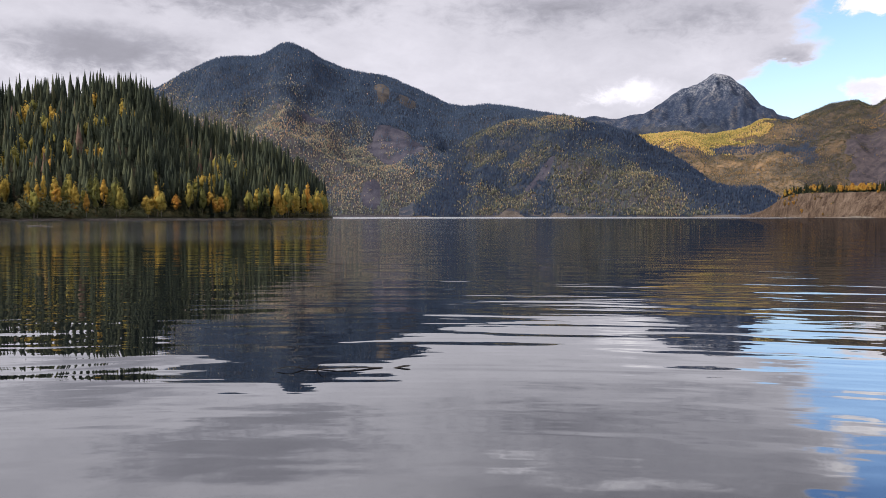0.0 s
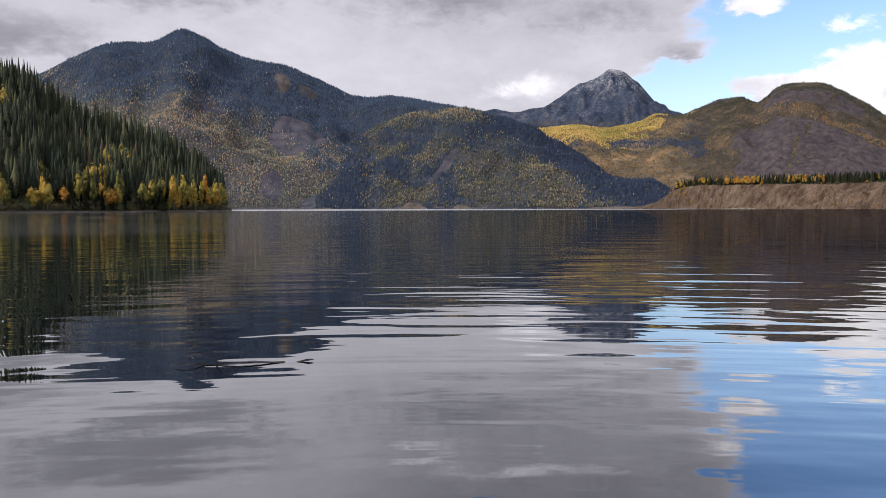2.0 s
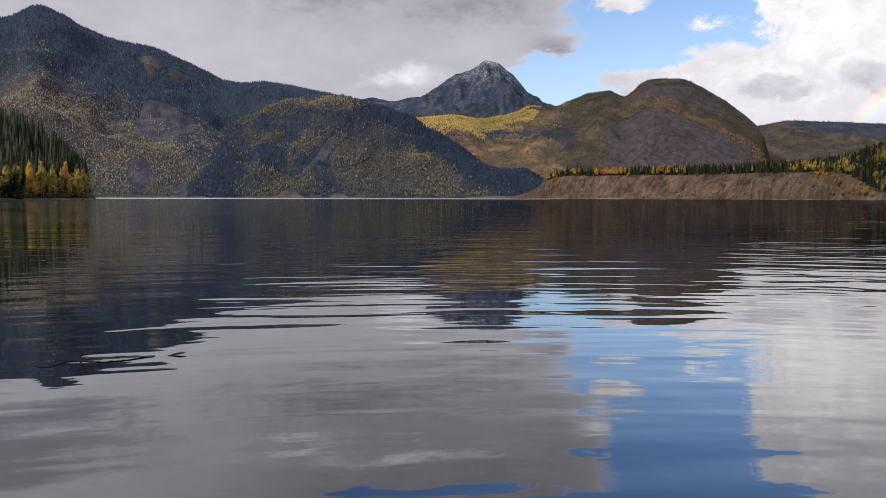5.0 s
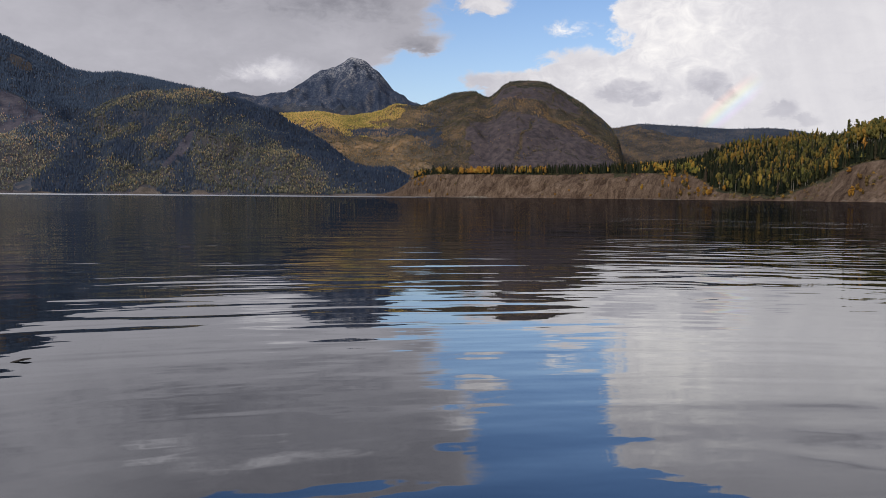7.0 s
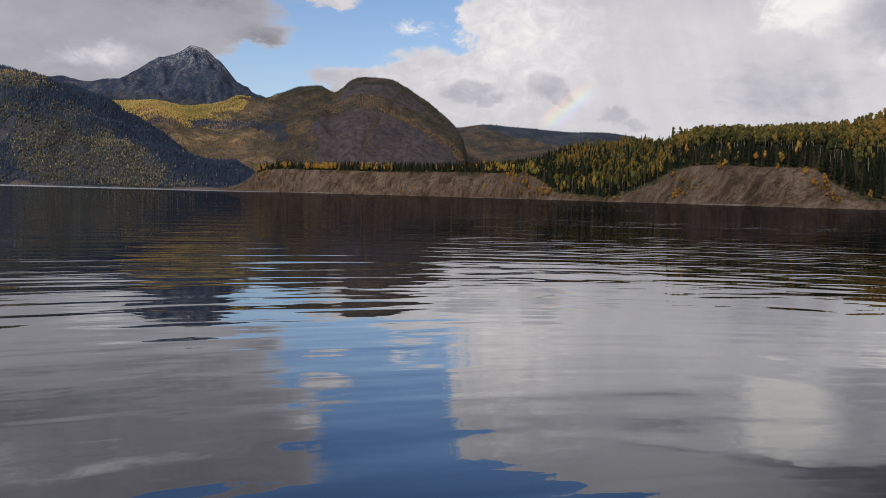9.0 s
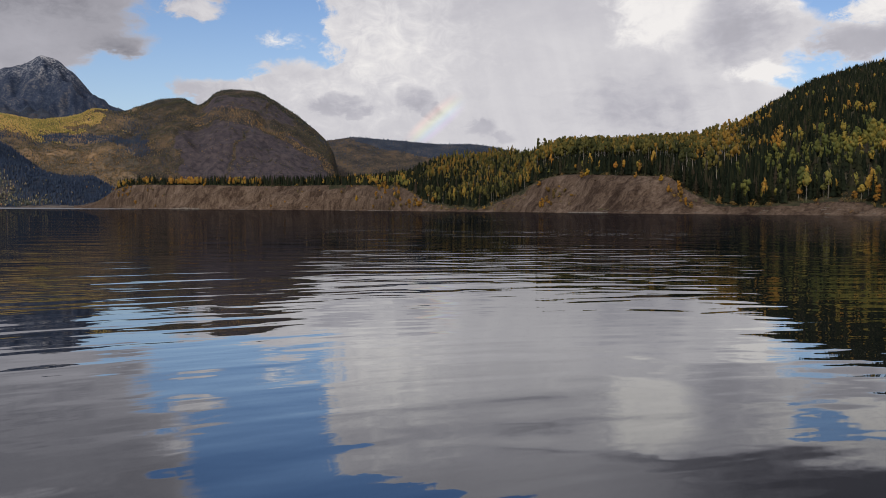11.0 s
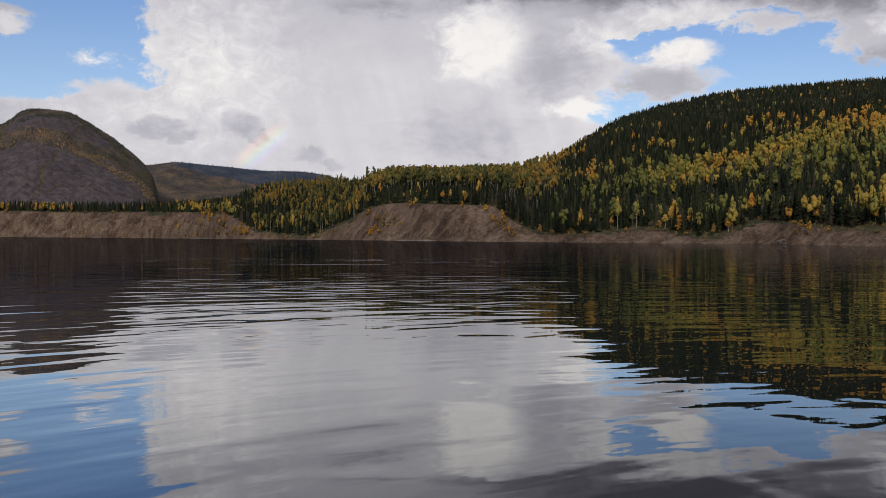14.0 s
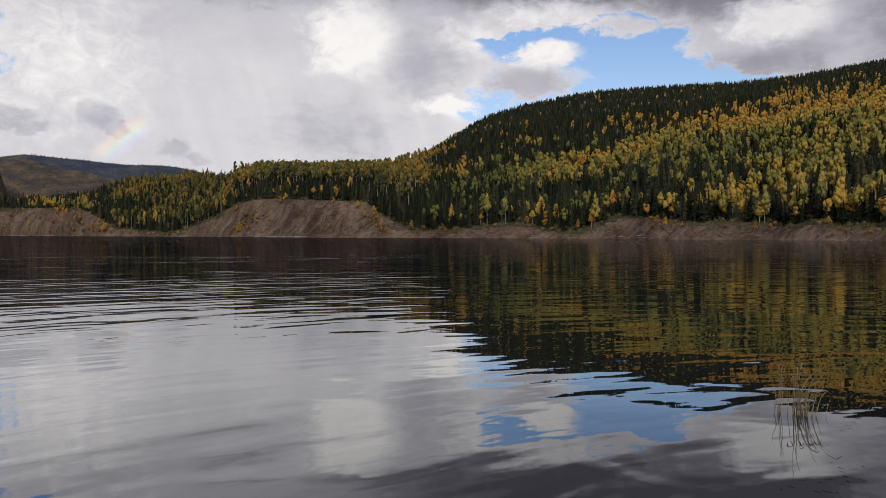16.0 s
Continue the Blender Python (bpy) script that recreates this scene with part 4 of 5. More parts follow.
def tiny_aspen(r):
    """Broad-leaved tree of a mountain slope: a ragged leaf mass of six faces."""
    a = 6.283 * (np.arange(3) + r.random(3) * 0.5) / 3
    d = 2.9 * (0.7 + 0.6 * r.random(3))
    v = np.concatenate([np.stack([d * np.cos(a), d * np.sin(a), 8.5 + r.normal(0, 1.2, 3)], -1), [(0, 0, 12.5 + 3 * r.random()), (0, 0, 2.5)]])
    return v, np.array([(0, 1, 3), (1, 2, 3), (2, 0, 3), (1, 0, 4), (2, 1, 4), (0, 2, 4)])


def grown(name, places, shapes, mat, label, category, tints, high=(0.75, 1.25), wide=(0.85, 1.2), trunks=None, bark=None):
    """A whole forest that nobody could count, as one joined mesh."""
    if not len(places):
        return None
    kind = rng.integers(0, len(shapes), len(places))
    turned, sz = rng.random(len(places)) * 6.283, rng.uniform(*high, len(places))
    sx = rng.uniform(*wide, len(places)) * np.clip(sz, 0.5, 1.3) ** 0.7

    def build(nm, forms, mt):
        vs, fs, ts, n = [], [], [], 0
        for i, (v, f) in enumerate(forms):
            own = kind == i
            p, m = places[own], int(own.sum())
            if not m:
                continue
            c, s, w = np.cos(turned[own])[:, None], np.sin(turned[own])[:, None], sx[own][:, None]
            every = np.empty((m, len(v), 3), np.float32)
            every[:, :, 0] = (v[:, 0] * c - v[:, 1] * s) * w + p[:, :1]
            every[:, :, 1] = (v[:, 0] * s + v[:, 1] * c) * w + p[:, 1:2]
            every[:, :, 2] = v[:, 2] * sz[own][:, None] + p[:, 2:3]
            vs.append(every.reshape(-1, 3))
            fs.append((f[None] + (np.arange(m) * len(v))[:, None, None] + n).reshape(-1, 3))
            ts.append(np.repeat(tints[own], len(v)))
            n += m * len(v)
        return new(nm, quick_mesh(nm, np.concatenate(vs), np.concatenate(fs), [mt], np.concatenate(ts)))

    woods = tagged(build(name, shapes, mat), label, category, kind="stuff")
    if trunks:
        build("trunks", trunks, bark).parent = woods
    return woods


def scatter(land, az0, az1, d0, d1, spacing, keep=None):
    """Random places on a slope, from d0 to d1 metres behind its shore (d1 None: to a little past the crest)."""
    az = rng.uniform(az0, az1, 400000)
    r0 = land.shore(az)
    r1 = land.crest(az) + 40 if d1 is None else r0 + d1
    lo = r0 + d0
    area = np.radians(az1 - az0) * np.mean(np.maximum(r1**2 - lo**2, 0)) / 2
    n = min(int(area / spacing**2), 400000)
    az, r0, r1, lo = az[:n], r0[:n], r1[:n], lo[:n]
    ok = r1 > lo
    az, r1, lo = az[ok], r1[ok], lo[ok]
    r = np.sqrt(lo**2 + rng.random(len(az)) * (r1**2 - lo**2))
    if keep is not None:
        k = keep(az, r)
        az, r = az[k], r[k]
    x, y = spot(az, r)
    return az, r, np.stack([x, y, land.z(az, r) - 0.2], -1)


far_s = [distant_spruce(rng) for _ in range(6)]
far_a = [distant_aspen(rng) for _ in range(8)]
tiny_s = [tiny_spruce(rng) for _ in range(8)]
tiny_a = [tiny_aspen(rng) for _ in range(8)]
mid_s = [cone_spruce(rng, 4, 5, girth=rng.uniform(2.4, 3.2)) for _ in range(10)]
point_s = [cone_spruce(rng, 8, 5, girth=rng.uniform(1.7, 2.5)) for _ in range(16)]
spire_s = [cone_spruce(rng, 10, 4, girth=rng.uniform(1.3, 2.0)) for _ in range(12)]
high_t = [aspen_shape(rng, 1, 17.5, 2.0, 0.55, 0.4, 1, 4)[0] for _ in range(10)]
high_a = [leafy_crown(rng, 6, 16, 18.0, 2.2, 0.66, 0.5) for _ in range(10)]
mid_a = [leafy_crown(rng, 8, 16, 15.0, 2.9, 0.12 + 0.02 * i, 0.6) for i in range(12)]


def conifer_band(az, r):
    """Dark patches of conifers on the golden ridge."""
    el = np.degrees(np.arctan2(mountain_c.z(az, r), r))
    near = np.exp(-((az - 15.3) / 2.0) ** 2 - ((el - 4.25) / 0.4) ** 2) + 0.8 * np.exp(-((az - 18.6) / 1.2) ** 2 - ((el - 4.0) / 0.6) ** 2)
    return near + 0.55 * stand(az, r, 45, 18) > 0.45


# far slopes
for land, tag, a0, a1, gap, bare in (
        (mountain_a, "mountain", -24.5, 4, 4.5, lambda az, r: scree_a(az, r) | meadow_a(az, r)),
        (mountain_b, "spur", -7, 17.6, 4.3, scree_b),
        (mountain_c, "rock_mountain", 6, 34, 5.4, cliff_c),
        (mountain_d, "peak", 4, 19, 12.0, lambda az, r: r > 4250 + 90 * stand(az, r, 120, 3)),
        (mountain_e, "ridge", 29, 46, 11.0, None)):
    keep = (lambda az, r: ~bare(az, r) | (rng.random(len(az)) < (0.07 if tag == "rock_mountain" else 0.03) + 0.35 * rise(stand(az, r, 40, 22), 0.1 if tag == "rock_mountain" else 0.2, 0.5))) if bare else None
    az, r, p = scatter(land, a0, a1, 6, None, gap, keep)
    if tag == "rock_mountain":
        clear = (r < land.crest(az) - 60) | (rng.random(len(az)) < 0.05)
        az, r, p = az[clear], r[clear], p[clear]
    if tag in ("mountain", "spur"):
        clear = ~outcrop(az, r, p[:, 2])
        az, r, p = az[clear], r[clear], p[clear]
    up = np.clip((r - land.shore(az)) / (land.crest(az) - land.shore(az)), 0, 1)
    small = (0.3, 0.7) if tag in ("mountain", "spur") else (0.25, 0.55)
    mixed = stand(az, r, 260, 9) + 0.7 * rng.normal(size=len(az)) * 0.5
    woods = np.full(len(az), 0.25)
    if tag in ("mountain", "spur"):
        share = (woods_a if tag == "mountain" else woods_b)(az, r, p[:, 2])
        rough = slope_noise(az, r)
        woods = share
        clump = stand(az, r, 38, 12) + 0.6 * rough + (0.4 if tag == "mountain" else 0.0)
        leafy = rng.random(len(az)) < np.clip(share * (0.66 + 0.9 * clump), 0.015, 0.85)
    else:
        leafy = mixed > (2.0 if tag == "peak" else (-0.75 if tag == "rock_mountain" else -0.3) + 0.1 * up + (0.8 * behind_e(az, r, p[:, 2]) if tag == "ridge" else 0.0))
    tint = np.clip(0.42 + 0.35 * stand(az, r, 120, 13) + 0.22 * rng.normal(size=len(az)), 0, 1)
    golden = np.zeros(len(az), bool)
    if tag == "ridge":
        tint = 0.55 * tint
    if tag == "mountain":
        tint = np.clip(tint + 0.04 + 0.25 * stand(az, r, 60, 14) + 0.3 * stand(az, r, 330, 24) + 0.2 * rng.normal(size=len(az)), 0, 1)
    # sunlight along the spur's crest goes into the leaf tint
    if tag == "spur":
        tint = np.clip(tint + 0.35 * sunlit_crest_b(az, r, p[:, 2]) - 0.05 + 0.12 * rng.normal(size=len(az)), 0, 1)
    if tag == "rock_mountain":
        tint = np.clip(tint - 0.22 * rise(az, 17, 21) + 0.5 * (np.abs(r - 3110 + 22 * (az - 25)) < 50 + 30 * stand(az, r, 50, 20)) * rise(az, 20, 22), 0, 1)
    if tag == "rock_mountain":
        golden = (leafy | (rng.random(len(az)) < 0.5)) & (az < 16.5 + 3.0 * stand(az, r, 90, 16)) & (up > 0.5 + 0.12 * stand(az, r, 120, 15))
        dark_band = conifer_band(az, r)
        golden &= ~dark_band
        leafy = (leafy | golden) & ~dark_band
        cap = scatter(land, 16.5, 29.5, 640, None, 7.0, lambda a, q: stand(a, q, 70, 19) + 0.9 * rise(q, 3330, 3480) > 0.35)
        grown("forest_of_dome_top", cap[2], tiny_s, needles_cap, "dark dwarf conifers along the mountain's crest", "forest", rng.random(len(cap[0])) * 0.9, high=(0.18, 0.42))
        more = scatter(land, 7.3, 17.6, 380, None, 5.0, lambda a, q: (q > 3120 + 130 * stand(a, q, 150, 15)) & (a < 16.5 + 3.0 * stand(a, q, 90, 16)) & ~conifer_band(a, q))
        # knolls take the brightest tints in place of sunlight on them
        grown("forest_of_golden_slope", more[2], tiny_a, leaves_gold_sunlit, "golden aspens on a far ridge, sunlight put into their leaf colour", "forest", np.clip(0.34 + 0.42 * np.exp(-((more[0] - 10.6) / 1.7) ** 4) + 0.4 * np.exp(-((more[0] - 16.4) / 0.9) ** 4) + 0.35 * stand(more[0], more[1], 70, 17) + 0.15 * rng.normal(size=len(more[0])), 0, 1), high=(0.3, 0.6))
        grown("forest_of_golden_ridge", p[golden], tiny_a, leaves_gold_sunlit, "golden aspens on a far ridge, sunlight put into their leaf colour", "forest", tint[golden], high=(0.35, 0.7))
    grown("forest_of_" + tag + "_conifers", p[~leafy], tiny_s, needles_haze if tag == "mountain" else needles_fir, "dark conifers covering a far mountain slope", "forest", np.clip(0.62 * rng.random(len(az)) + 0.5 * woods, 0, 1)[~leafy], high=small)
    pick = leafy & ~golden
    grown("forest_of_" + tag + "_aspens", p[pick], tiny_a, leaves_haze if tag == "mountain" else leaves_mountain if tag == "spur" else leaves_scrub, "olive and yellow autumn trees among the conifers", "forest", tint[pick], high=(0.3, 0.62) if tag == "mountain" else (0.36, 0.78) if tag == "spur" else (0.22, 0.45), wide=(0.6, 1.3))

# wooded slopes of both shores
def steep_bank(az, r):
    return r - right_shore(az) < right_land.bank_width(az) + 3 + 4 * stand(az, r, 18, 77)


def leafy_right(az, r):
    up = (r - right_shore(az)) / (right_crest(az) - right_shore(az))
    v = stand(az, r, 110, 101) + 0.34 * rng.normal(size=len(az)) + 0.38 * rise(az, 62, 74) - 1.05 * rise(up + 0.12 * stand(az, r, 120, 105) - 0.13 * rise(az, 71, 84), 0.15, 0.34) + 0.12 * (1 - rise(up, 0.0, 0.1)) - 0.17
    return v > 0.0


def drift_az(az, r):
    """A bearing with ragged edges, so that stands of trees run into one another."""
    return az + 5.0 * stand(az, r, 90, 113) + 1.0 * rng.normal(size=len(az))


def wooded(az, r):
    d = r - right_shore(az)
    return ~steep_bank(az, r) & ((d < 95) | (az > 35)) & (az > 17.4) & ((r < 950) | (rng.random(len(az)) < 0.5)) & ((az < 36) | (drift_az(az, r) > 57) | (d < right_land.bank_width(az) + 40) | (rng.random(len(az)) < 0.5))


az, r, p = scatter(right_land, 15, 89, 0, None, 4.1, wooded)
leafy = leafy_right(az, r)
terrace = (az < 37) & (r - right_shore(az) < right_land.bank_width(az) + 22)
loose = drift_az(az, r)
plateau = (loose > 40) & (loose < 58) & (r - right_shore(az) > right_land.bank_width(az) + 14)
leafy |= plateau & (rng.random(len(az)) < 0.36)
leafy |= (loose > 57) & (rng.random(len(az)) < 0.08 - 0.07 * rise((r - right_shore(az)) / (right_crest(az) - right_shore(az)), 0.15, 0.35))
leafy &= ~((loose > 53) & (loose < 62) & (r - right_shore(az) < 120) & (rng.random(len(az)) < 0.62))
leafy &= ~((loose > 35.5) & (loose < 46) & (rng.random(len(az)) < 0.25))
leafy |= (loose > 36) & (loose < 46) & (rng.random(len(az)) < 0.20 + 0.5 * stand(az, r, 40, 127))
leafy &= ~((loose > 58) & (rng.random(len(az)) < 0.75 * rise(stand(az, r, 55, 125) + 0.5 - np.abs((r - right_shore(az)) / (right_crest(az) - right_shore(az)) - 0.065) * 14, 0.0, 0.4)))
leafy = np.where(terrace, stand(az, r, 26, 109) + 0.3 * rng.normal(size=len(az)) > 0.02 + 0.3 * rise(az, 22, 30), leafy)
up = (r - right_shore(az)) / (right_crest(az) - right_shore(az))
tint = np.clip(0.36 + 0.08 * rise(az, 62, 70) + 0.14 * rise(az, 70, 80) + 0.5 * stand(az, r, 90, 103) + 0.12 * rng.normal(size=len(az)) + 0.3 * terrace * (1 - rise(az, 22, 30)) + 0.34 * rise(up + 0.16 * stand(az, r, 130, 107), 0.12, 0.3) - 0.2 * rise(az, 68, 74) * rise(up, 0.05, 0.09) * (1 - rise(up, 0.16, 0.22)) - 0.32 * ((az > 35) & (loose < 57)), 0, 1)
far = r > 950
shelf = plateau & ~far & (loose > 46) & (az > 45.2)
for part, trees, mat, name, label, high in ((shelf & leafy, high_a, leaves_plateau, "plateau_aspens", "tall aspens with high olive and yellow crowns on the bank", (0.92, 1.28)),
                                            (shelf & ~leafy, mid_s, needles_far, "plateau_conifers", "dark spruces standing under the aspen crowns", (0.4, 0.9))):
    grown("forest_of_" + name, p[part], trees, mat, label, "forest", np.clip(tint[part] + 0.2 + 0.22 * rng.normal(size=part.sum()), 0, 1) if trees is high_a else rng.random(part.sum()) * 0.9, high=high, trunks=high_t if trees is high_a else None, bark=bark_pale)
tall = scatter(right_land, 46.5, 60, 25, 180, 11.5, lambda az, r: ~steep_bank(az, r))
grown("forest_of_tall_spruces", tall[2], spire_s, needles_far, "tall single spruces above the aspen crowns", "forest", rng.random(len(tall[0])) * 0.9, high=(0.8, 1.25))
for part, trees, mat, name, label, high in ((terrace & ~leafy, mid_s, needles_far, "terrace_conifers", "dark spruces in a row along the bank's top", (0.38, 0.86)),
                                            (terrace & leafy, mid_a, leaves_far, "terrace_aspens", "yellow and orange aspens along the bank's top", (0.45, 0.85))):
    grown("forest_of_" + name, p[part], trees, mat, label, "forest", np.clip((tint[part] if trees is mid_a else 0.5) + 0.25 * rng.normal(size=part.sum()), 0, 1), high=high, wide=(0.7, 1.1))
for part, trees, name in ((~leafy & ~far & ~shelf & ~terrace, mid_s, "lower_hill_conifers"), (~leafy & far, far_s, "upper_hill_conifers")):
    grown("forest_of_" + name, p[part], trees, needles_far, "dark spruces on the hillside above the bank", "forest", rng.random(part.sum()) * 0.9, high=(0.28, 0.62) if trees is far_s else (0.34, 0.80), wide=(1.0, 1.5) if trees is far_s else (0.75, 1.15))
gully = leafy & ~far & ~shelf & ~terrace & (az > 35) & (loose < 57)
slim = gully & (rng.random(len(az)) < 0.4)
for part, trees, name, high in ((gully & ~slim, mid_a, "gully_aspens", (0.45, 0.92)), (slim, high_a, "slim_gully_aspens", (0.5, 0.95))):
    grown("forest_of_" + name, p[part], trees, leaves_plateau, "olive and orange aspens in the gully between the banks", "forest", np.clip(tint[part] + 0.2 + 0.22 * rng.normal(size=part.sum()), 0, 1), high=high, wide=(0.6, 0.95), trunks=high_t if trees is high_a else None, bark=bark_pale)
for part, trees, name in ((leafy & ~far & ~shelf & ~gully & ~terrace, mid_a, "lower_hill_aspens"), (leafy & far, far_a, "upper_hill_aspens")):
    grown("forest_of_" + name, p[part], trees, leaves_far, "yellow and green aspens on the hillside", "forest", np.clip(tint[part] + 0.1 * rng.normal(size=part.sum()), 0, 1), high=(0.36, 0.72) if trees is far_a else (0.45, 0.95), wide=(0.75, 1.15))
right_front = scatter(right_land, 36, 91, 0, 60, 2.6, lambda az, r: ~steep_bank(az, r) & (r - right_shore(az) < right_land.bank_width(az) + 13))

az, r, p = scatter(left_land, -36, -12.95, 2, None, 3.4)
front_l = (r - left_shore(az) < 17) & (az > -36)
leafy = (stand(az, r, 34, 111) + 0.3 * rng.normal(size=len(az)) > 0.62) & (r < left_crest(az) - 20)
tint = np.clip(0.42 + 0.2 * rng.normal(size=len(az)), 0, 1)
left_front = (az, r, p, leafy, front_l)
s, a = ~leafy & ~front_l, leafy & ~front_l
edge_l = s & (r > left_crest(az) - 22)
for part, high, forms in ((edge_l, (0.32, 1.42), spire_s), (s & ~edge_l, (0.3, 1.05), point_s)):
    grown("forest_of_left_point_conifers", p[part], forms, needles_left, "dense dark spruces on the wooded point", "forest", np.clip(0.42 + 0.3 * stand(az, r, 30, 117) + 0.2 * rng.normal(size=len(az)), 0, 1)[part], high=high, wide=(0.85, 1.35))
grown("forest_of_left_point_aspens", p[a], [leafy_crown(rng, 14, 60, 14.0, 3.0, 0.15, 0.5) for _ in range(6)], leaves_left, "yellow aspens among the spruces", "forest", tint[a], high=(0.5, 1.0), wide=(0.8, 1.2))

# orange saplings on the bank's ends
az, r, p = scatter(right_land, 15.5, 89, 2, 60, 2.5, lambda az, r: (r - right_shore(az) < right_land.bank_width(az) + 3) & (rng.random(len(az)) < 0.75 * (np.exp(-((az - 35.8) / 1.5) ** 2) + 0.8 * np.exp(-((az - 18.2) / 0.8) ** 2) + 0.45 * np.exp(-((az - 46.0) / 1.2) ** 2) + 0.4 * np.exp(-((az - 54.4) / 0.8) ** 2) + 0.08 * (az > 56) + 0.03) * rise(stand(az, r, 14, 119), -0.1, 0.3)))
grown("saplings_of_right_bank", p, mid_a, leaves_sapling, "small orange and brown saplings on the eroded bank", "saplings", np.clip(rng.normal(0.55, 0.3, len(az)), 0, 1), high=(0.25, 0.62), wide=(0.7, 1.1))

# trees at the water's edge, one by one


def tree(kind, trunk, crown, bark, leaf, label, group):
    top = new(kind)
    tagged(top, label, "tree", group)
    for nm, (v, f), mt in (("trunk", trunk, bark), ("crown", crown, leaf)):
        o = new(nm, quick_mesh(kind + "_" + nm, v, f, [mt]))
        o.parent = top
    return top


spruces = [tree("spruce", *spruce_shape(rng, 17, 8), bark_dark, needles, "dark green spruce at the forest edge by the lake", "spruces at the shore") for _ in range(5)]
aspens = [tree("aspen", aspen_shape(rng, 1, 16.0, 2.2, 0.3, 0.4, 1, 7)[0], leafy_crown(rng, 16, 110, 16.5, 2.5, 0.22 + 0.08 * (i % 4), 0.45), bark_pale, leaves, "slender aspen with yellow autumn leaves and pale trunk", "aspens at the shore") for i in range(8)]


def plant(protos, used, p, high, wide=1.0):
    m = pose(p[0], p[1], p[2], 0, 0, rng.uniform(0, 360)) @ Matrix.Diagonal((wide * rng.uniform(0.85, 1.15), wide * rng.uniform(0.85, 1.15), high, 1))
    i = rng.integers(0, len(protos))
    if i not in used:
        used.add(i)
        protos[i].matrix_basis = m
        return protos[i]
    c = copy_thing(protos[i], pose(0, 0, 0))
    c.matrix_basis = m
    return c


used_s, used_a = set(), set()
az, r, p = right_front
for i in rng.permutation(len(az))[:380]:
    if rng.random() < (0.08 if 52 < az[i] < 62 else 0.25 if az[i] < 52 else 0.3):
        plant(aspens, used_a, p[i], rng.uniform(0.36, 0.95), 0.8)
    else:
        plant(spruces, used_s, p[i], rng.uniform(0.35, 0.92))
az, r, p, leafy, front = left_front
order = np.flatnonzero(front)
rng.shuffle(order)
full = [tree("aspen", aspen_shape(rng, 1, 14.0, 2.6, 0.15, 0.4, 1, 8)[0], leafy_crown(rng, 22, 150, 15.0, 2.0 + 0.2 * i, 0.07 + 0.03 * (i % 3), 0.42), bark_pale, leaves, "full golden aspen leafed down to the shore brush", "aspens at the shore") for i in range(6)]
used_f = set()
groves = stand(az, r, 16, 115)
for i in order[:210]:
    near = r[i] - left_shore(az[i]) < 9
    if groves[i] + 0.35 * rng.normal() > (-0.3 if near else 0.3):
        plant(full, used_f, p[i], rng.uniform(0.45, 1.1), rng.uniform(0.6, 1.0))
    else:
        plant(spruces, used_s, p[i], rng.uniform(0.3, 0.75), 1.15)

# ---- brush, stones and driftwood ----


def bush_shape(r, clumps, height):
    """Low brush: leafless stems and loose leaf clumps."""
    p = r.normal(0, 1, (clumps, 3)) * (height * 0.4, height * 0.4, height * 0.22) + (0, 0, height * 0.5)
    n = p - (0, 0, height * 0.1) + r.normal(0, 0.5, (clumps, 3))
    n /= np.linalg.norm(n, axis=1)[:, None]
    a = np.cross(n, r.normal(size=(clumps, 3)))
    a *= (0.085 * height * (0.6 + 0.8 * r.random(clumps)) / np.linalg.norm(a, axis=1))[:, None]
    b = np.cross(n, a) * 0.8
    v = np.stack([p - a, p - b, p + a, p + b], 1).reshape(-1, 3)
    i = np.arange(clumps)[:, None] * 4
    return v, np.concatenate([i + (0, 1, 2), i + (0, 2, 3)])


bushes = [bush_shape(rng, 60, 3.0) for _ in range(6)]
az, r, p = scatter(left_land, -36, -12.85, 3.0, 12, 2.2)
grown("brush_of_left_shore", p, bushes, brush, "grey and olive brush along the water's edge", "brush", np.clip(rng.normal(0.3, 0.25, len(az)), 0, 1), high=(0.5, 1.6), wide=(0.9, 1.6))
big = az < -28.5
grown("willow_thicket", p[big], bushes, brush, "tall grey-green willow thicket beside the shore", "brush", np.clip(rng.normal(0.15, 0.1, big.sum()), 0, 1), high=(1.3, 2.9), wide=(1.2, 2.0))
az, r, p = scatter(right_land, 16, 91, 1.5, 62, 3.0, lambda az, r: (r - right_shore(az) < right_land.bank_width(az) + 12) & (rng.random(len(az)) < 0.035 + 0.5 * rise(stand(az, r, 30, 121), 0.25, 0.5) + 0.5 * (r - right_shore(az) > right_land.bank_width(az) - 2) + 0.4 * ((az > 36.5) & (az < 44))))
grown("brush_of_right_bank", p, bushes, brush, "dry brown brush scattered over the soil bank", "brush", np.clip(rng.normal(0.6, 0.25, len(az)), 0, 1), high=(0.25, 0.9), wide=(0.4, 0.9))


def stone_shape(r):
    v = ICO_V * (0.6 + 0.6 * r.random((12, 1))) * (1.0, 0.8, 0.55)
    return v, ICO_F


stones = [stone_shape(rng) for _ in range(6)]
az, r, p = scatter(right_land, 16, 91, 0.0, 45, 3.4, lambda az, r: (r - right_shore(az) < right_land.bank_width(az)) & (rng.random(len(az)) < 0.12 + 0.5 * rise(stand(az, r, 22, 131), 0.2, 0.5)))
grown("stones_of_right_bank", p, stones, soil, "clods and stones fallen down the bank", "stones", rng.random(len(az)), high=(0.3, 1.6), wide=(0.3, 1.5))
az, r, p = scatter(left_land, -36, -12.7, -0.4, 3, 1.6)
grown("stones_of_left_shore", p, stones, gravel, "pale stones lining the water's edge", "stones", rng.random(len(az)), high=(0.15, 0.6), wide=(0.2, 0.7))


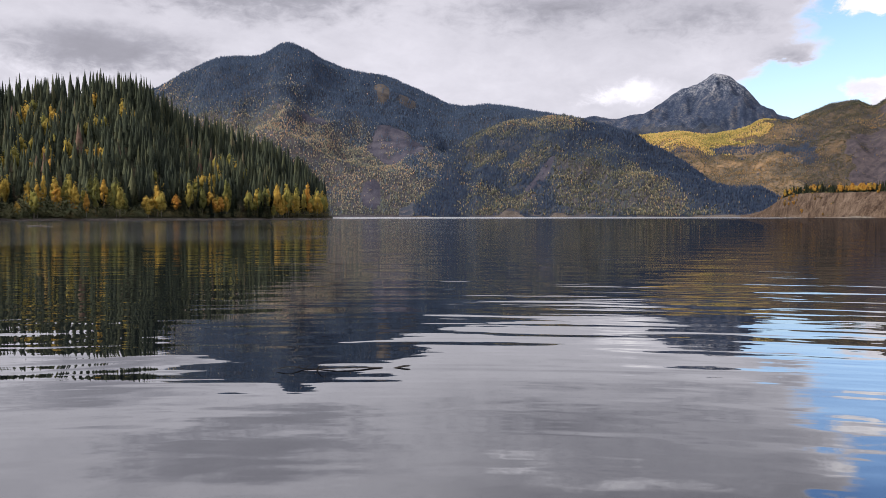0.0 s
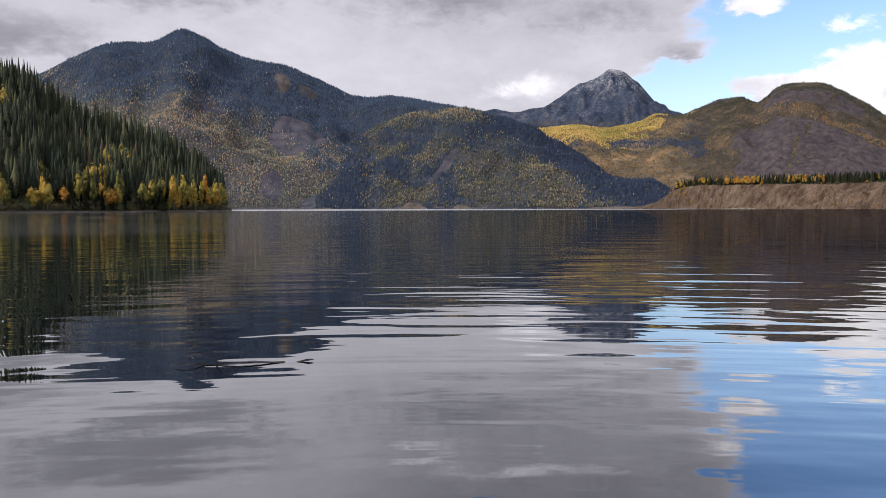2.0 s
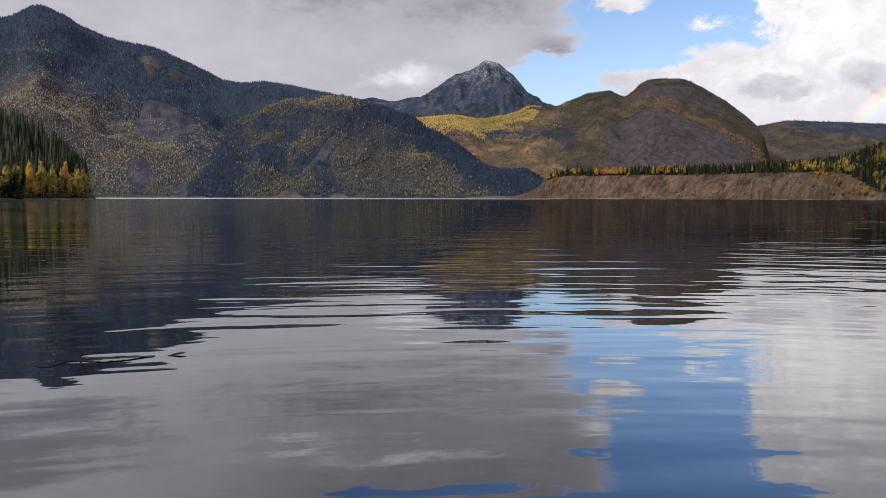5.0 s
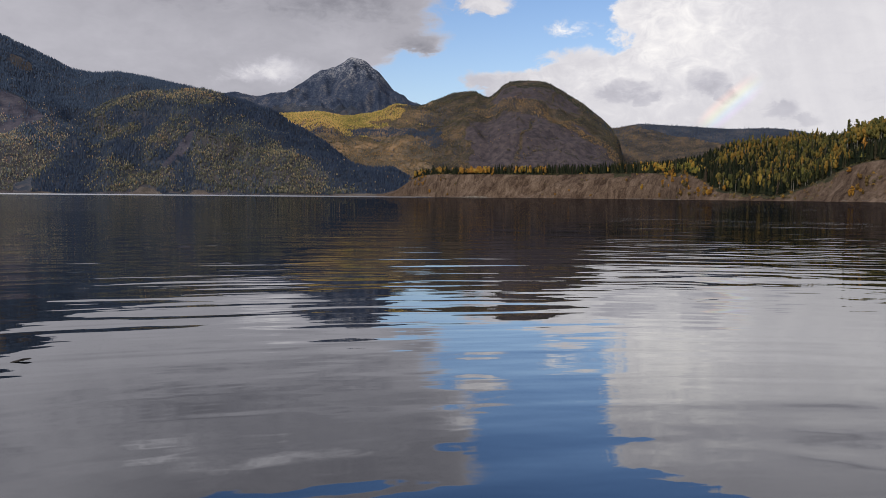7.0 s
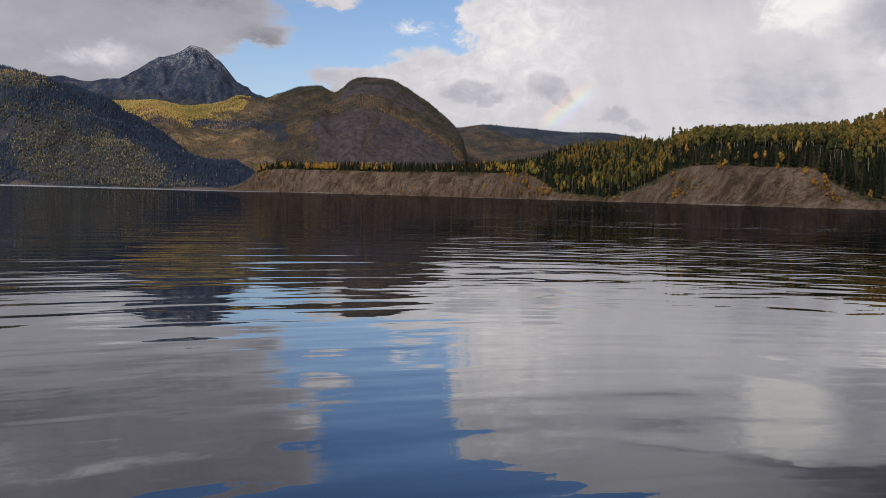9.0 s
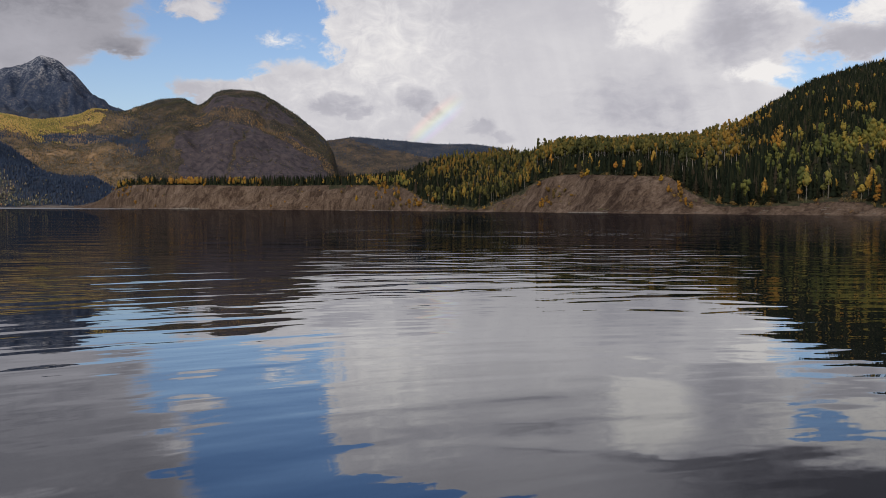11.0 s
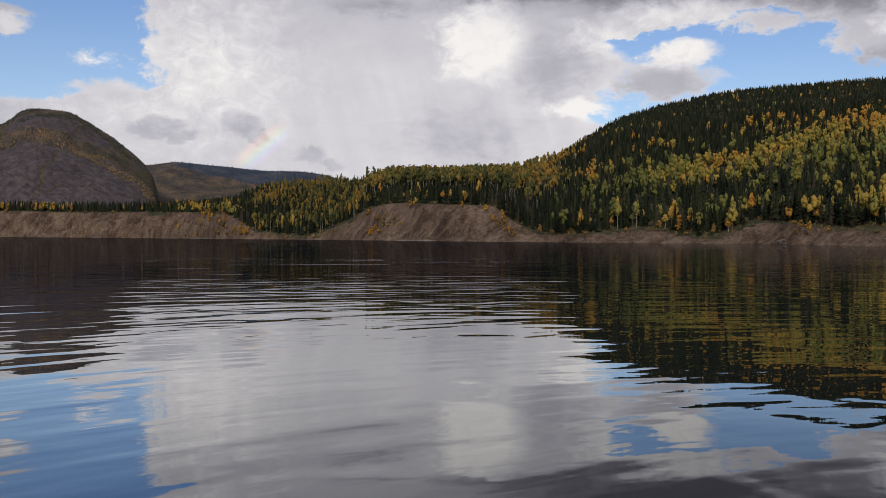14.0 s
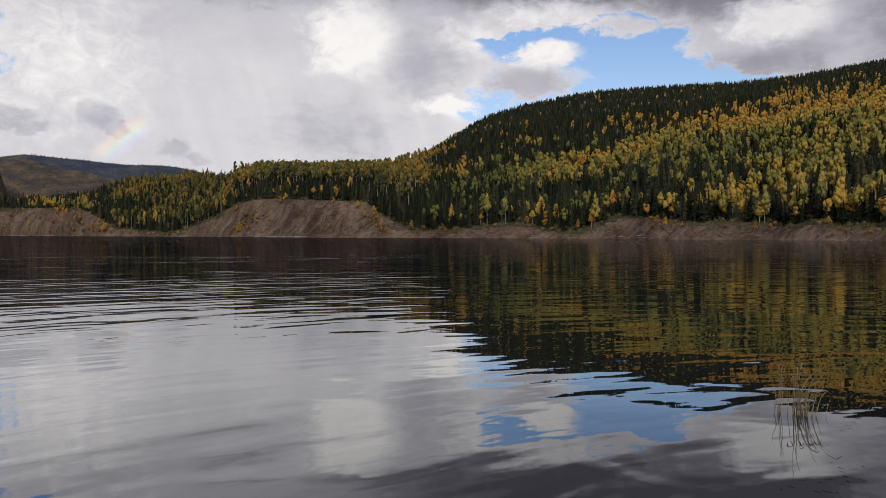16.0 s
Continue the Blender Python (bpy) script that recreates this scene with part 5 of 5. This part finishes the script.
def thing(name, label, category, group, at):
    top = new(name)
    top.matrix_basis = at
    return tagged(top, label, category, group)


def part(name, shape, mat, parent, label=""):
    ob = new(name, quick_mesh(parent.name + "_" + name, *shape, [mat]))
    ob.parent = parent
    return tagged(ob, label)


def log_shape(r, length, thick, sides=8, bend=0.03):
    """A lying trunk, round and slightly bent, with broken ends."""
    n = 9
    v, f = [], []
    for i in range(n):
        u = i / (n - 1)
        c = (length * (u - 0.5), bend * length * math.sin(3 * u + 1), thick * 0.3 * math.sin(5 * u))
        q = thick * (1.0 - 0.45 * u) * (0.9 + 0.2 * r.random())
        for k in range(sides):
            a = 6.283 * k / sides
            v.append((c[0] + (r.normal(0, 0.2 * thick) if i in (0, n - 1) else 0), c[1] + q * math.cos(a), c[2] + q * math.sin(a)))
    for i in range(n - 1):
        for k in range(sides):
            a, b = i * sides + k, i * sides + (k + 1) % sides
            f += [(a, b, b + sides), (a, b + sides, a + sides)]
    for k in range(1, sides - 1):
        f += [(0, k, k + 1), ((n - 1) * sides, (n - 1) * sides + k + 1, (n - 1) * sides + k)]
    return np.array(v), np.array(f)


def drift_log(at, length, thick, label, group):
    t = thing("driftwood_log", label, "log", group, at)
    stem = part("stem", log_shape(rng, length, thick), drift, t)
    stub = tube([(0, 0, 0), (0.1, thick * 1.5, thick * 1.6), (0.15, thick * 2.4, thick * 2.4)], [thick * 0.35, thick * 0.25, thick * 0.12], 6)
    part("stub", stub, drift, stem, "broken branch stub")
    return t


x, y = spot(-30.9, 149.0)
drift_log(pose(x, y, 0.02, 0, 0, 34), 3.6, 0.16, "pale driftwood log floating on the lake", "")
for i in range(16):
    a = rng.uniform(-35, -13)
    q = left_shore(np.array([a]))[0] + rng.uniform(0.8, 3.0)
    x, y = spot(a, q)
    z = left_land.z(np.array([a]), np.array([q]))[0]
    drift_log(pose(x, y, z + 0.15, 0, 0, -a + rng.uniform(-35, 35)), rng.uniform(3, 8), rng.uniform(0.13, 0.24), "bleached driftwood log lying on the gravel shore", "driftwood on the shore")
for i in range(34):
    a = rng.uniform(44, 90)
    q = right_shore(np.array([a]))[0] + rng.uniform(1.0, 7.0)
    x, y = spot(a, q)
    z = right_land.z(np.array([a]), np.array([q]))[0]
    drift_log(pose(x, y, z + 0.15, 0, 0, -a + rng.uniform(-60, 60)), rng.uniform(2.5, 7), rng.uniform(0.12, 0.22), "grey fallen log at the foot of the soil bank", "fallen logs on the bank")


def shrub(at):
    t = thing("shrub", "small yellow and orange autumn shrub growing on the soil bank", "shrub", "shrubs on the bank", at)
    stems = [tube([(0, 0, -0.3), (0.3 * math.cos(a), 0.3 * math.sin(a), 1.2), (0.9 * math.cos(a), 0.9 * math.sin(a), 2.6)], [0.06, 0.04, 0.015], 4) for a in rng.uniform(0, 6.283, 5)]
    part("stems", joined(*stems), bark_dark, t)
    v, f = bush_shape(rng, 70, 4.2)
    part("foliage", joined((v * (1, 1, 1.1), f), *[lump(rng, rng.normal(0, 0.6, 3) + (0, 0, 2.4), 0.8) for _ in range(4)]), leaves_shrub, t)
    return t


shrubs = [shrub(pose(0, 0, -50)) for _ in range(4)]
used = set()
spots = [(rng.normal(46.6, 0.6), rng.uniform(0.35, 0.75)) for _ in range(9)] + [(rng.normal(54.8, 0.6), rng.uniform(0.2, 0.6)) for _ in range(6)] + [(rng.normal(19.2, 0.6), rng.uniform(0.3, 0.9)) for _ in range(10)] + \
        [(rng.uniform(34, 44), rng.uniform(0.2, 1.0)) for _ in range(26)] + [(rng.uniform(57, 90), rng.uniform(0.7, 1.2)) for _ in range(22)] + [(rng.uniform(21, 34), rng.uniform(0.5, 1.0)) for _ in range(10)]
for a, u in spots:
    q = right_shore(np.array([a]))[0] + u * right_land.bank_width(np.array([a]))[0]
    x, y = spot(a, q)
    z = right_land.z(np.array([a]), np.array([q]))[0]
    plant(shrubs, used, (x, y, z - 0.1), rng.uniform(0.35, 0.8), rng.uniform(0.35, 0.7))

# ---- in the shallow water near the eye ----


def floating_branch():
    """A thin dead branch that floats half sunk."""
    x0, y0 = spot(-16.3, 8.2)
    x1, y1 = spot(-7.5, 8.2)
    t = thing("floating_branch", "thin dark waterlogged branch floating on the calm lake", "branch", "", pose(x0, y0, 0))
    d = Vector((x1 - x0, y1 - y0, 0))
    stem = [(d.x * u, d.y * u + 0.03 * math.sin(9 * u), 0.004 + 0.030 * max(0.0, math.sin(14 * u + 0.4)) * (1 - rise(u, 0.3, 0.5)) + 0.012 * rise(u, 0.3, 0.5) * (1 - rise(u, 0.6, 0.78))) for u in np.linspace(0.0, 0.78, 34)]
    wood = part("stem", tube(stem, [0.015 + 0.028 * u for u in np.linspace(0, 1, 34)], 7), wet_wood, t)
    tip = [(d.x * u, d.y * u, -0.012 + 0.22 * (u - 0.86)) for u in np.linspace(0.86, 1.0, 6)]
    part("broken_end", tube(tip, [0.018, 0.022, 0.028, 0.034, 0.040, 0.045], 7), wet_wood, t)
    for u0, out, up in ((0.12, 0.12, 0.03), (0.2, 0.16, 0.04), (0.3, -0.1, 0.05), (0.33, 0.14, 0.02), (0.5, 0.1, 0.02)):
        b = [(d.x * u0 + 0.13 * w, d.y * u0 + out * w, 0.008 + up * math.sin(3.0 * w)) for w in np.linspace(0, 1, 6)]
        part("twig", tube(b, [0.008, 0.007, 0.006, 0.005, 0.004, 0.003], 5), wet_wood, wood)


floating_branch()


def blade(r, base, height, lean, heading, mat, parent, seeds=False):
    """One arching grass stalk, with the thin tip hanging over."""
    pts, side, kink, at = [], r.normal(0, 0.05), r.normal(0, 0.035), r.uniform(0.3, 0.75)
    for u in np.linspace(0, 1, 9):
        out = lean * u**1.8 + kink * max(0.0, u - at)
        sway = side * u * u + 0.5 * kink * math.sin(5 * u)
        c, s = math.cos(heading), math.sin(heading)
        pts.append((base[0] + out * c - sway * s, base[1] + out * s + sway * c, -0.06 + height * (1.25 * u - 0.35 * u**3.2)))
    stalk = part("stalk", tube(pts, list(0.0030 * (1 - 0.7 * np.linspace(0, 1, 9))), 4), mat, parent)
    if seeds:
        part("seed_head", tube(pts[-3:] + [(pts[-1][0] + 0.04 * math.cos(heading), pts[-1][1] + 0.04 * math.sin(heading), pts[-1][2] - 0.025)], [0.001, 0.005, 0.006, 0.001], 5), mat, stalk, "drooping seed head")


x, y = spot(82.9, 7.6)
clump = thing("grass_clump", "thin clump of bent brown grass stalks standing in the water", "grass", "", pose(x, y, 0))
for i in range(40):
    b = (rng.normal(0, 0.05), rng.normal(0, 0.075))
    tall = rng.uniform(0.14, 0.5)
    blade(rng, b, tall, abs(rng.normal(0.05, 0.08)) + 0.8 * max(0.0, tall - 0.3), rng.normal(-1.45, 0.7), grass_mat, clump, i % 2 == 0 and tall > 0.25)
for i in range(7):
    blade(rng, (rng.normal(0, 0.05), rng.uniform(0.05, 0.24)), rng.uniform(0.25, 0.64), rng.uniform(0.01, 0.08), rng.uniform(-2.2, 0.2), grass_mat, clump, False)
for bearing, spread, near, far_off, count in ((85.7, 0.6, 5.6, 6.1, 12), (84.4, 0.5, 5.2, 5.6, 5), (82.5, 0.3, 5.2, 5.6, 3), (85.6, 0.5, 7.0, 7.5, 7)):
    for i in range(count):
        x, y = spot(rng.normal(bearing, spread), rng.uniform(near, far_off))
        t = thing("floating_twig", "small dark twig floating beside the grass", "twig", "twigs on the water", pose(x, y, -0.001, 0, 0, rng.uniform(-45, 45) - 85))
        n = rng.uniform(0.015, 0.05)
        part("stem", tube([(-n, 0, 0), (-n * 0.4, 0.004, 0.001), (n * 0.4, -0.003, 0.001), (n, 0.006, 0.0)], [0.002, 0.005, 0.0045, 0.0015], 6), wet_wood, t)

# ---- the shore behind the eye ----
behind = Land(lambda az: line(az, (105, 265), (118, 60), (135, 14), (160, 5), (200, 4.5), (235, 9), (255, 40), (281, 330)), lambda az: 420.0 + 0 * np.asarray(az, float), lambda az: 22.0 + 0 * np.asarray(az, float), 900.0, 2.0, 80, 141)
behind.mesh("shore_behind", 105, 281, 240, np.concatenate([[-0.02], np.linspace(0, 1, 24), np.linspace(1.1, 2, 5)]), [gravel, floor_mat], lambda az, r, z: np.where(z < 1.5, 0, 1), "gravel shore and wooded ground behind the viewer", "ground")
